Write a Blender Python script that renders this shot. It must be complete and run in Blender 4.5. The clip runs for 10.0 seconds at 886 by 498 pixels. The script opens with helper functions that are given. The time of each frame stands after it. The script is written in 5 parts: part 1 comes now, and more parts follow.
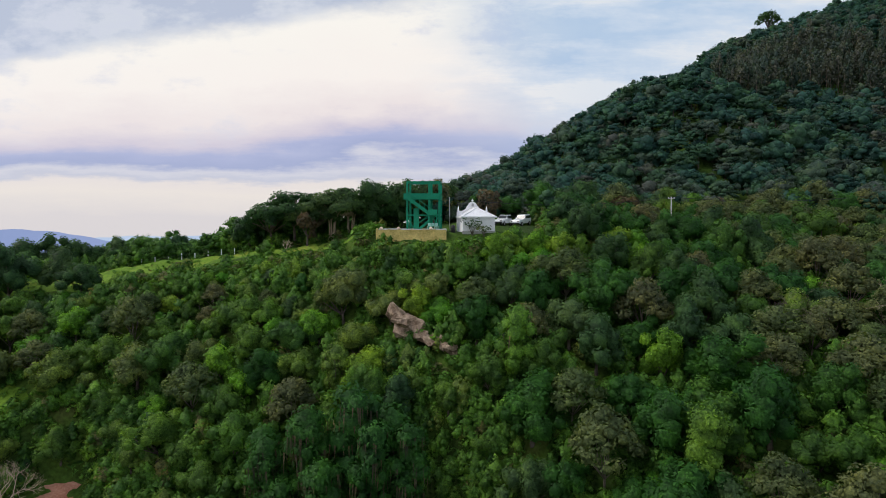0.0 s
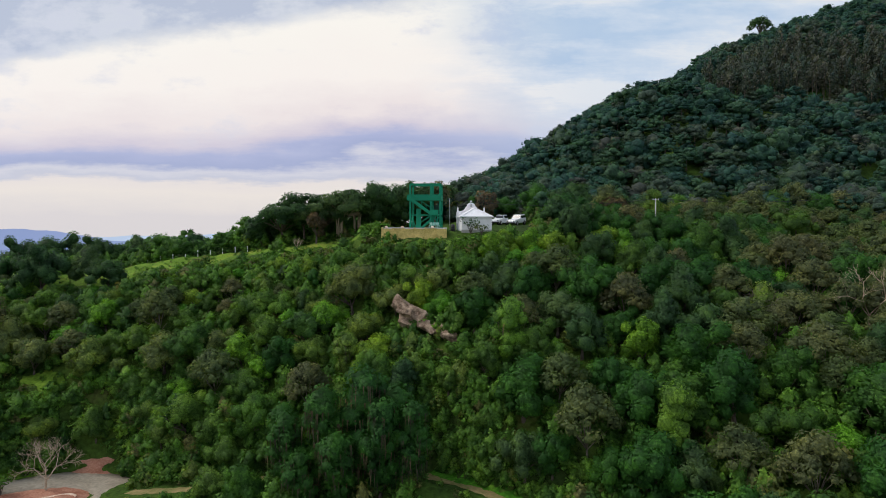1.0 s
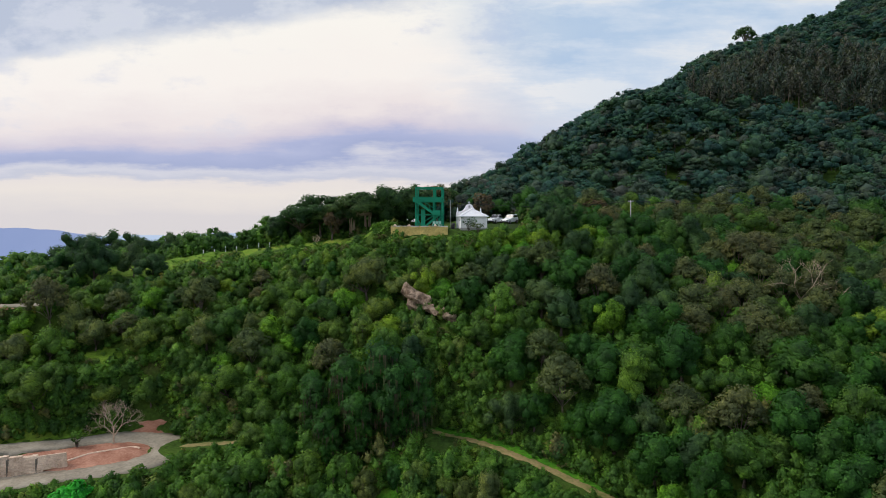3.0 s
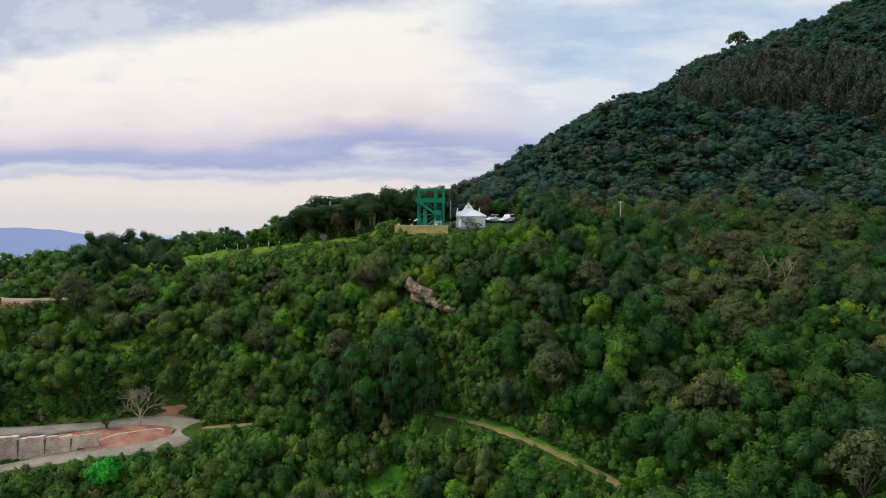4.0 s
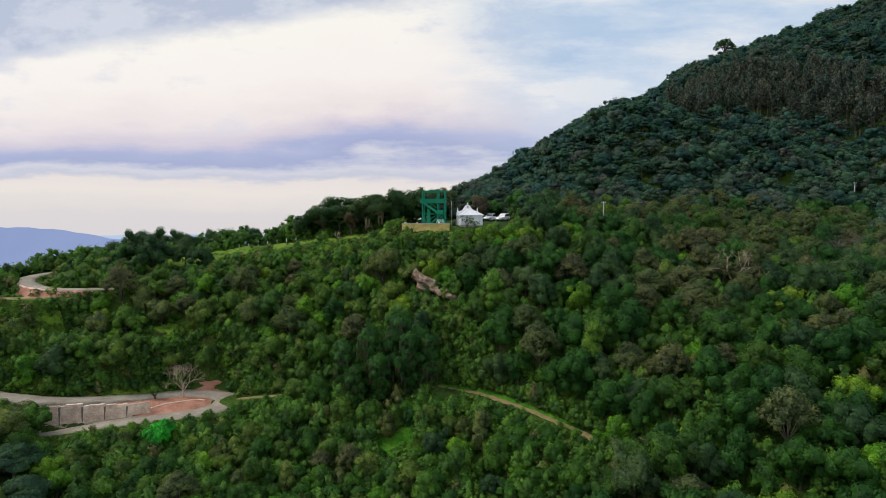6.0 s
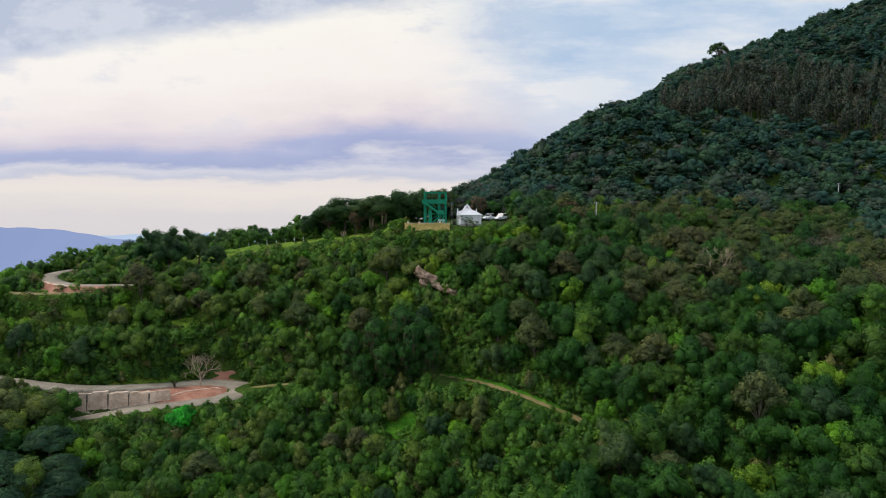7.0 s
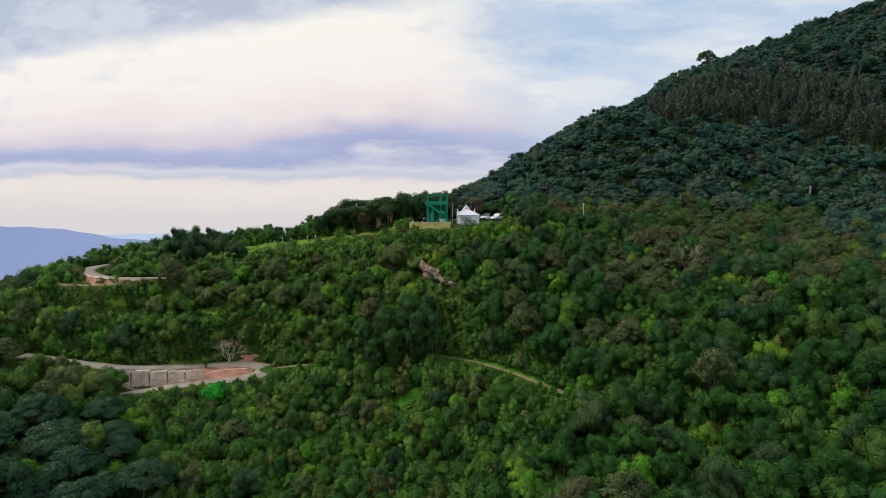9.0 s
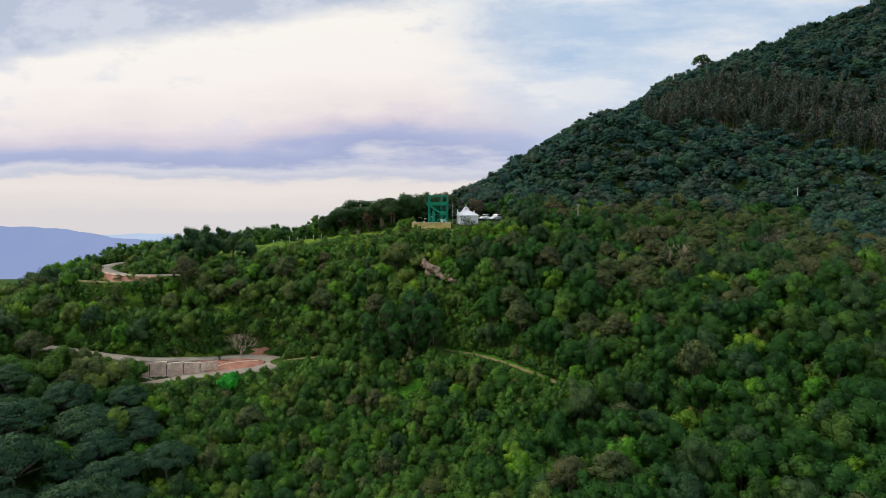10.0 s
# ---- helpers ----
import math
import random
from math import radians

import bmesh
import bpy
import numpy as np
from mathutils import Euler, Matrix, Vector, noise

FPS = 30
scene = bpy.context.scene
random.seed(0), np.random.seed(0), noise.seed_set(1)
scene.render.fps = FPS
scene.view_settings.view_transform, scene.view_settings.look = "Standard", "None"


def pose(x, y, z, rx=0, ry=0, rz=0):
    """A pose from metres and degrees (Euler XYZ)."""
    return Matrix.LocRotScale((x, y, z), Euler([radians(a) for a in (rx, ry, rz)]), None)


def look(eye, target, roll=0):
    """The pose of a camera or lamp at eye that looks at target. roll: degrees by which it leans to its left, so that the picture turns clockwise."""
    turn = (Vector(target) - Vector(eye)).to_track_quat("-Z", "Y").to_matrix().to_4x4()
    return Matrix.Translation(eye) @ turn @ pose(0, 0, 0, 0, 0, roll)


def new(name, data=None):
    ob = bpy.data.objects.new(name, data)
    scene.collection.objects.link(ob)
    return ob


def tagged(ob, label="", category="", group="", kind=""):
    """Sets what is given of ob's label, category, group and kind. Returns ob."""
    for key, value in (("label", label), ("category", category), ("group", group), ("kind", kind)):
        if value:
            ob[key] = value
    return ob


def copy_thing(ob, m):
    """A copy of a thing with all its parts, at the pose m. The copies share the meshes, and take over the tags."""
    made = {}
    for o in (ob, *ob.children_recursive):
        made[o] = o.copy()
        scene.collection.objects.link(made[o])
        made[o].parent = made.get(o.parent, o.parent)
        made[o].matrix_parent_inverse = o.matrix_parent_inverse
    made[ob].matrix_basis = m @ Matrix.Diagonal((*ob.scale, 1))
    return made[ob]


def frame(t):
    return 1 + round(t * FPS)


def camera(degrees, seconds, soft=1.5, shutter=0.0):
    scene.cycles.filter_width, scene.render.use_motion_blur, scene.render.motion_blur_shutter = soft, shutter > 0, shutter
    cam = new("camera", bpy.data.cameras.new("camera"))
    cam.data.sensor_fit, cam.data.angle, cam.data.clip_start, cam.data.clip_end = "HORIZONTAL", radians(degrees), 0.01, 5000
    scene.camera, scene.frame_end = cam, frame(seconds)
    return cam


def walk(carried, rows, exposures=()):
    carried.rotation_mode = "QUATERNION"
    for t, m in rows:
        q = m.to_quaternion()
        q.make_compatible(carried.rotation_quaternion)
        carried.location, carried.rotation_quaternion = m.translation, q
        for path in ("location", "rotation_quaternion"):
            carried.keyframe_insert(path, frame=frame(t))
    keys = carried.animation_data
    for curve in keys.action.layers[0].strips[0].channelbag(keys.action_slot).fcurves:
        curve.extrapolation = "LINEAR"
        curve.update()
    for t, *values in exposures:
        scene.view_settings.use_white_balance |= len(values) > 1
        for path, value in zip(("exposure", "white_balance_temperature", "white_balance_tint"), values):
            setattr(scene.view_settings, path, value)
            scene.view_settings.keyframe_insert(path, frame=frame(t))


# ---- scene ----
cam = camera(73.7, 10.0, soft=0.9)
EYE, TILT = 40.0, -3.0
ROWS = [
    (0.0, 0.00, 0.00, 0.00, 0.00, 0.00, -0.00),
    (0.5, -0.04, -3.06, -0.19, -0.00, -0.01, -0.03),
    (1.0, -0.08, -6.15, -0.35, 0.00, -0.01, -0.04),
    (1.5, -0.12, -9.23, -0.49, 0.01, -0.04, -0.07),
    (2.0, -0.17, -12.31, -0.68, 0.01, -0.04, -0.08),
    (2.5, -0.22, -15.38, -0.84, 0.02, -0.05, -0.09),
    (4.0, -0.35, -24.62, -1.36, 0.06, -0.07, -0.11),
    (4.5, -0.41, -27.72, -1.53, 0.05, -0.10, -0.10),
    (5.0, -0.48, -30.81, -1.70, 0.06, -0.11, -0.11),
    (5.5, -0.55, -33.89, -1.89, 0.08, -0.13, -0.07),
    (7.0, -0.79, -43.20, -2.37, 0.09, -0.17, 0.02),
    (7.5, -0.83, -46.29, -2.53, 0.10, -0.17, 0.03),
    (8.0, -0.88, -49.38, -2.67, 0.10, -0.19, 0.01),
    (8.5, -0.93, -52.48, -2.81, 0.11, -0.20, -0.00),
    (9.0, -0.98, -55.60, -2.97, 0.12, -0.20, -0.02),
    (9.5, -1.01, -58.70, -3.12, 0.14, -0.19, -0.05),
    (10.0, -1.06, -61.82, -3.26, 0.15, -0.18, -0.08),
]
walk(cam, [(t, pose(0, 0, EYE, TILT) @ pose(x, y, z, 90 + pitch, roll, yaw)) for t, x, y, z, yaw, pitch, roll in ROWS])


# ---- sky and light ----
world = bpy.data.worlds.new("world")
scene.world = world
world.use_nodes = True
SUN_EL, SUN_AZ = radians(50), radians(-88)      # behind thin cloud, to the left


class Nodes:
    """Short-hand for building node trees."""

    def __init__(self, tree):
        self.t = tree
        tree.nodes.clear()

    def __call__(self, kind, *links):
        n = self.t.nodes.new(kind)
        for i, s in links:
            self.t.links.new(s, n.inputs[i])
        return n

    def math(self, op, a, b=0.0, c=0.0):
        n = self.t.nodes.new("ShaderNodeMath")
        n.operation = op
        for i, v in enumerate((a, b, c)):
            if isinstance(v, (int, float)):
                n.inputs[i].default_value = v
            else:
                self.t.links.new(v, n.inputs[i])
        return n.outputs[0]

    def ramp(self, fac, stops, smooth=False):
        n = self.t.nodes.new("ShaderNodeValToRGB")
        n.color_ramp.interpolation = "B_SPLINE" if smooth else "LINEAR"
        e = n.color_ramp.elements
        while len(e) < len(stops):
            e.new(0.5)
        for el, (p, c) in zip(e, stops):
            el.position, el.color = p, (*c, 1)
        self.t.links.new(fac, n.inputs[0])
        return n.outputs[0]

    def mix(self, fac, a, b, blend="MIX"):
        n = self.t.nodes.new("ShaderNodeMix")
        n.data_type, n.blend_type = "RGBA", blend
        for i, v in ((0, fac), (6, a), (7, b)):
            if isinstance(v, (int, float)):
                n.inputs[i].default_value = v
            elif isinstance(v, tuple):
                n.inputs[i].default_value = (*v, 1)
            else:
                self.t.links.new(v, n.inputs[i])
        return n.outputs[2]

    def noise(self, vec, scale, detail=4.0, rough=0.55):
        n = self("ShaderNodeTexNoise", (0, vec))
        n.inputs["Scale"].default_value, n.inputs["Detail"].default_value, n.inputs["Roughness"].default_value = scale, detail, rough
        return n.outputs[0]


def build_sky():
    n = Nodes(world.node_tree)
    way = n("ShaderNodeTexCoord").outputs["Generated"]
    xyz = n("ShaderNodeSeparateXYZ", (0, way)).outputs
    sky = n("ShaderNodeTexSky")
    sky.sky_type, sky.sun_disc = "NISHITA", False
    sky.sun_elevation, sky.sun_rotation, sky.altitude = SUN_EL, SUN_AZ, 1200
    deep = n.math("MAXIMUM", n.math("ABSOLUTE", xyz[1]), 0.35)
    u, e = n.math("DIVIDE", xyz[0], deep), n.math("DIVIDE", xyz[2], deep)        # along the horizon, and up from it

    def step(v, lo, hi, a=0.0, b=1.0):
        m = n("ShaderNodeMapRange", (0, v))
        m.interpolation_type = "SMOOTHSTEP"
        for i, x in enumerate((lo, hi, a, b)):
            m.inputs[i + 1].default_value = x
        return m.outputs[0]

    def clouds(du, de, scale, stretch, detail, rough):
        at = n("ShaderNodeCombineXYZ", (0, n.math("ADD", u, du)), (1, n.math("MULTIPLY", n.math("ADD", e, de), stretch)), (2, n.math("MULTIPLY", xyz[1], 0.15)))
        return n.math("SUBTRACT", n.noise(at.outputs[0], scale, detail, rough), 0.5)

    def times(a, b):
        return n.math("MULTIPLY", a, b)

    broad, puff, streak = clouds(2.3, 0.4, 2.4, 2.6, 7.0, 0.62), clouds(5.1, 1.9, 6.5, 1.9, 7.0, 0.62), clouds(12.4, 5.3, 2.6, 6.5, 7.0, 0.62)
    # level layers from the horizon up; the dark layer swells to one side
    swell = times(step(u, -0.42, -0.12), step(e, 0.065, 0.14, 0.0, -0.028))
    layer = n.math("ADD", n.math("ADD", e, swell), n.math("ADD", n.math("ADD", times(streak, 0.060), times(broad, 0.060)), times(puff, n.math("ADD", times(step(e, 0.125, 0.185), 0.085), 0.012))))
    col = n.ramp(times(layer, 2.0), [
        (0.00, (0.70, 0.66, 0.70)), (0.080, (0.82, 0.75, 0.73)), (0.116, (0.80, 0.73, 0.73)), (0.134, (0.56, 0.57, 0.70)), (0.150, (0.66, 0.65, 0.75)), (0.172, (0.38, 0.42, 0.65)),
        (0.200, (0.43, 0.46, 0.69)), (0.236, (0.66, 0.60, 0.71)), (0.30, (0.86, 0.77, 0.78)), (0.42, (0.96, 0.89, 0.86)), (0.64, (0.98, 0.94, 0.89)), (0.90, (0.72, 0.74, 0.80)), (1.0, (0.70, 0.72, 0.78))])
    # a grey sheet overhead on the sun's side, open towards the middle
    edge = n.math("SUBTRACT", n.math("SUBTRACT", e, 0.288), times(n.math("ADD", u, 0.45), 0.13))
    sheet = times(step(n.math("ADD", edge, n.math("ADD", times(puff, 0.07), times(broad, 0.10))), -0.012, 0.03), step(u, -0.12, 0.02, 1.0, 0.0))
    col = n.mix(sheet, col, n.ramp(puff, [(0.0, (0.50, 0.55, 0.69)), (0.12, (0.66, 0.69, 0.78))]))
    # grey-blue hollows in the bright cloud
    hollow = times(step(n.math("ADD", broad, times(puff, 0.9)), -0.02, 0.18), times(step(u, -0.45, 0.0, 0.62, 1.0), step(e, 0.09, 0.15)))
    col = n.mix(times(hollow, 0.72), col, (0.62, 0.64, 0.79))
    # cooler, with blue showing, on the far side
    far_side = times(step(u, -0.10, 0.26), step(n.math("SUBTRACT", e, times(broad, 0.2)), 0.10, 0.24))
    col = n.mix(times(far_side, 0.85), col, n.ramp(n.math("ADD", n.math("ADD", times(broad, 1.2), times(streak, 0.8)), 0.5), [(0.36, (0.90, 0.88, 0.88)), (0.46, (0.60, 0.69, 0.84)), (0.60, (0.33, 0.50, 0.75))]))
    col = n.mix(times(step(u, 0.0, 0.30), 0.45), col, (0.55, 0.66, 0.83))
    blue = n("ShaderNodeVectorMath", (0, sky.outputs[0]))
    blue.operation = "SCALE"
    blue.inputs["Scale"].default_value = 0.10
    out = n.mix(0.06, n.mix(1.0, col, (0.855, 0.86, 0.84), "MULTIPLY"), blue.outputs[0])
    bg = n("ShaderNodeBackground", (0, out))
    bg.inputs[1].default_value = 1.0
    n("ShaderNodeOutputWorld", (0, bg.outputs[0]))


build_sky()
sun = new("sun", bpy.data.lights.new("sun", "SUN"))
sun.data.energy, sun.data.angle, sun.data.color = 1.75, radians(25), (1.0, 0.94, 0.87)
sun.matrix_world = look((0, 0, 200), (-200 * math.cos(SUN_EL) * math.sin(SUN_AZ), -200 * math.cos(SUN_EL) * math.cos(SUN_AZ), 200 - 200 * math.sin(SUN_EL)))
scene.view_settings.exposure = 0.25


# ---- materials ----
def material(name, build):
    m = bpy.data.materials.new(name)
    m.use_nodes = True
    n = Nodes(m.node_tree)
    n("ShaderNodeOutputMaterial", (0, build(n)))
    return m


def surface(n, colour, rough=0.8, metal=0.0, bump=None, strength=0.3, distance=0.05, specular=0.3):
    b = n("ShaderNodeBsdfPrincipled")
    if isinstance(colour, tuple):
        b.inputs["Base Color"].default_value = (*colour, 1)
    else:
        n.t.links.new(colour, b.inputs["Base Color"])
    b.inputs["Roughness"].default_value, b.inputs["Metallic"].default_value = rough, metal
    b.inputs["Specular IOR Level"].default_value = specular
    if bump is not None:
        k = n("ShaderNodeBump", ("Height", bump))
        k.inputs["Strength"].default_value, k.inputs["Distance"].default_value = strength, distance
        n.t.links.new(k.outputs[0], b.inputs["Normal"])
    return b.outputs[0]


def two_tone(name, dark, light, scale, rough=0.85, fine=8.0, metal=0.0, strength=0.4, distance=0.05, specular=0.3):
    """A surface that varies at a large scale and a fine one."""
    def build(n):
        at = n("ShaderNodeNewGeometry").outputs["Position"]
        big, small = n.noise(at, scale, 5.0), n.noise(at, scale * fine, 3.0)
        both = n.math("ADD", n.math("MULTIPLY", big, 0.65), n.math("MULTIPLY", small, 0.35))
        return surface(n, n.ramp(both, [(0.36, dark), (0.64, light)]), rough, metal, small, strength, distance, specular)
    return material(name, build)


def foliage(name, stops, from_attribute=False, lucent=0.34):
    """Leaves: the tone differs from plant to plant, from bough to bough and from leaf to leaf."""
    def build(n):
        if from_attribute:
            named = n("ShaderNodeAttribute")
            named.attribute_name = "tone"
            tone = named.outputs["Fac"]
        else:
            tone = n("ShaderNodeObjectInfo").outputs["Random"]
        geo = n("ShaderNodeNewGeometry").outputs
        base = n.ramp(tone, stops)
        bough = n.noise(geo["Position"], 0.55, 3.0)
        base = n.mix(1.0, base, n.ramp(bough, [(0.33, (0.44, 0.52, 0.52)), (0.5, (1.0, 1.0, 1.0)), (0.68, (1.55, 1.42, 1.05))]), "MULTIPLY")
        base = n.mix(1.0, base, n.ramp(geo["Random Per Island"], [(0.0, (0.76, 0.79, 0.74)), (0.5, (1.0, 1.0, 1.0)), (1.0, (1.30, 1.25, 1.15))]), "MULTIPLY")
        spray = n.noise(geo["Position"], 5.5, 2.0, 0.6)
        base = n.mix(1.0, base, n.ramp(spray, [(0.30, (0.55, 0.58, 0.55)), (0.5, (1.0, 1.0, 1.0)), (0.70, (1.45, 1.38, 1.25))]), "MULTIPLY")
        d = surface(n, base, 0.62, 0.0, spray, 0.5, 0.10, 0.22)
        tr = n("ShaderNodeBsdfTranslucent", (0, n.mix(1.0, base, (1.15, 1.25, 0.6), "MULTIPLY")))
        both = n("ShaderNodeMixShader", (1, d), (2, tr.outputs[0]))
        both.inputs[0].default_value = lucent
        return both.outputs[0]
    return material(name, build)


GREENS = [(0.0, (0.046, 0.121, 0.024)), (0.25, (0.069, 0.165, 0.025)), (0.5, (0.082, 0.198, 0.026)), (0.72, (0.112, 0.215, 0.030)),
          (0.86, (0.135, 0.190, 0.047)), (1.0, (0.121, 0.158, 0.058))]
M_LEAF = foliage("leaf", GREENS)
M_LEAF_VIVID = foliage("leaf_vivid", [(0.0, (0.045, 0.42, 0.045)), (1.0, (0.055, 0.46, 0.05))])
M_LEAF_BROWN = foliage("leaf_brown", [(0.0, (0.092, 0.070, 0.046)), (1.0, (0.115, 0.090, 0.058))])
M_LEAF_LIGHT = foliage("leaf_light", [(0.0, (0.072, 0.160, 0.026)), (0.5, (0.098, 0.190, 0.030)), (1.0, (0.140, 0.205, 0.042))])
M_LEAF_BRIGHT = foliage("leaf_bright", [(0.0, (0.075, 0.240, 0.019)), (0.5, (0.115, 0.270, 0.020)), (1.0, (0.173, 0.276, 0.027))])
M_LEAF_DARK = foliage("leaf_dark", [(0.0, (0.034, 0.090, 0.034)), (0.6, (0.048, 0.108, 0.034)), (1.0, (0.068, 0.124, 0.044))])
M_LEAF_BLUE = foliage("leaf_blue", [(0.0, (0.046, 0.112, 0.064)), (1.0, (0.062, 0.130, 0.066))])
M_LEAF_OLIVE = foliage("leaf_olive", [(0.0, (0.084, 0.132, 0.044)), (0.5, (0.106, 0.140, 0.055)), (1.0, (0.122, 0.126, 0.062))])
M_LEAF_VINE = foliage("leaf_vine", [(0.0, (0.028, 0.096, 0.013)), (0.4, (0.042, 0.130, 0.014)), (0.75, (0.068, 0.160, 0.017)), (0.9, (0.094, 0.150, 0.024)), (1.0, (0.078, 0.092, 0.034))])
M_VINE = foliage("withered_vine", [(0.0, (0.050, 0.046, 0.026)), (1.0, (0.100, 0.078, 0.045))], lucent=0.2)
M_LEAF_SHADE = foliage("leaf_shade", [(0.0, (0.022, 0.090, 0.017)), (0.6, (0.036, 0.120, 0.017)), (1.0, (0.068, 0.142, 0.024))])
M_WOODS = foliage("woods", GREENS[:4] + [(0.80, (0.127, 0.150, 0.044)), (0.90, (0.133, 0.126, 0.056)), (1.0, (0.127, 0.106, 0.056))], True)
# mountain greens carry a blue cast that stands in for the haze of distance
M_MOUNTAIN_HAZED = foliage("mountain_leaf_hazed", [(0.0, (0.021, 0.070, 0.066)), (0.3, (0.031, 0.096, 0.078)), (0.6, (0.050, 0.120, 0.066)), (0.8, (0.060, 0.100, 0.078)), (1.0, (0.078, 0.090, 0.082))], True)
# grey-brown slender trees, with some of that haze blue mixed in
M_SLENDER_HAZED = foliage("slender_leaf_hazed", [(0.5, (0.034, 0.074, 0.062)), (0.8, (0.058, 0.088, 0.076)), (1.0, (0.094, 0.100, 0.088))], True)
M_BARK = two_tone("bark", (0.055, 0.042, 0.032), (0.16, 0.13, 0.105), 2.5)
M_BARK_GREY = two_tone("bark_grey", (0.11, 0.09, 0.07), (0.24, 0.20, 0.16), 2.5)
M_BARK_PALE = two_tone("bark_pale", (0.34, 0.25, 0.17), (0.58, 0.46, 0.34), 2.5)
M_EARTH = two_tone("earth", (0.27, 0.100, 0.058), (0.50, 0.255, 0.17), 0.6)
M_ROAD = two_tone("asphalt", (0.22, 0.185, 0.135), (0.40, 0.345, 0.265), 0.35, 0.9)
M_TRAIL = two_tone("trail_dirt", (0.12, 0.135, 0.030), (0.33, 0.235, 0.11), 0.3)
M_ROCK = two_tone("rock", (0.15, 0.088, 0.052), (0.64, 0.47, 0.34), 1.6, strength=0.9, distance=0.3)
M_WHITE = two_tone("whitewash", (0.80, 0.79, 0.80), (0.94, 0.93, 0.93), 0.9, 0.85)
M_ROOFING = two_tone("limewashed_roof", (0.68, 0.67, 0.69), (0.86, 0.85, 0.86), 0.8, 0.8)
M_GREEN = two_tone("green_paint", (0.003, 0.200, 0.105), (0.008, 0.270, 0.145), 0.8, 0.55, specular=0.25)
M_YELLOW = two_tone("yellow_wall", (0.46, 0.34, 0.10), (0.88, 0.68, 0.25), 0.9)
M_CEMENT = two_tone("cement", (0.50, 0.34, 0.24), (0.92, 0.73, 0.57), 0.9, fine=6.0, strength=0.8, distance=0.12)
M_CONCRETE = two_tone("concrete", (0.34, 0.33, 0.31), (0.55, 0.54, 0.51), 1.5)
M_CAR = material("car_paint", lambda n: surface(n, (0.80, 0.81, 0.82), 0.25, specular=0.5))
M_GLASS = material("dark_glass", lambda n: surface(n, (0.02, 0.025, 0.03), 0.08, specular=0.6))
M_RUBBER = material("rubber", lambda n: surface(n, (0.02, 0.02, 0.022), 0.8))
M_PLASTIC = two_tone("black_plastic", (0.012, 0.012, 0.014), (0.03, 0.03, 0.034), 2.0, 0.5)
M_STEEL = two_tone("galvanised", (0.42, 0.43, 0.44), (0.62, 0.63, 0.63), 2.0, 0.5, metal=0.6)
M_WIRE = material("wire", lambda n: surface(n, (0.03, 0.03, 0.035), 0.6))
M_TEAL = two_tone("pale_teal", (0.22, 0.46, 0.38), (0.38, 0.62, 0.52), 2.0)


def grass_mat(n):
    at = n("ShaderNodeNewGeometry").outputs["Position"]
    c = n.ramp(n.noise(at, 0.16, 5.0), [(0.36, (0.085, 0.155, 0.018)), (0.5, (0.135, 0.235, 0.024)), (0.64, (0.215, 0.265, 0.040))])
    f = n.noise(at, 3.0, 3.0)
    return surface(n, n.mix(1.0, c, n.ramp(f, [(0.3, (0.7, 0.7, 0.7)), (0.7, (1.25, 1.25, 1.2))]), "MULTIPLY"), 0.9, 0.0, f, 0.6, 0.15, 0.1)


def ground_mat(n):
    at = n("ShaderNodeNewGeometry").outputs["Position"]
    c = n.ramp(n.noise(at, 0.12, 6.0), [(0.32, (0.030, 0.055, 0.013)), (0.46, (0.044, 0.085, 0.014)), (0.58, (0.062, 0.112, 0.016)), (0.72, (0.085, 0.086, 0.028))])
    f = n.noise(at, 2.2, 4.0)
    return surface(n, n.mix(1.0, c, n.ramp(f, [(0.3, (0.6, 0.6, 0.6)), (0.7, (1.3, 1.3, 1.25))]), "MULTIPLY"), 0.95, 0.0, f, 0.7, 0.3, 0.1)


def fresh_grass(n):
    at = n("ShaderNodeNewGeometry").outputs["Position"]
    c = n.ramp(n.noise(at, 0.3, 5.0), [(0.36, (0.035, 0.130, 0.010)), (0.5, (0.060, 0.200, 0.014)), (0.64, (0.120, 0.240, 0.022))])
    f = n.noise(at, 3.0, 3.0)
    return surface(n, n.mix(1.0, c, n.ramp(f, [(0.3, (0.6, 0.6, 0.6)), (0.7, (1.3, 1.3, 1.2))]), "MULTIPLY"), 0.9, 0.0, f, 0.6, 0.15, 0.1)


M_GRASS, M_GRASS_FRESH, M_GROUND = material("grass", grass_mat), material("fresh_grass", fresh_grass), material("undergrowth_floor", ground_mat)


def haze_mat(colour):
    """Distance: far hills that glow flatly, the haze of the air painted into their colour."""
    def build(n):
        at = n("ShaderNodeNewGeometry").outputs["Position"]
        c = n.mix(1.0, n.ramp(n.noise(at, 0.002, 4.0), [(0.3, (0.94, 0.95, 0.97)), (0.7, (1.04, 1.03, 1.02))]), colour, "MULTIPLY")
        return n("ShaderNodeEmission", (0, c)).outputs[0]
    return material("far_hill_hazed", build)


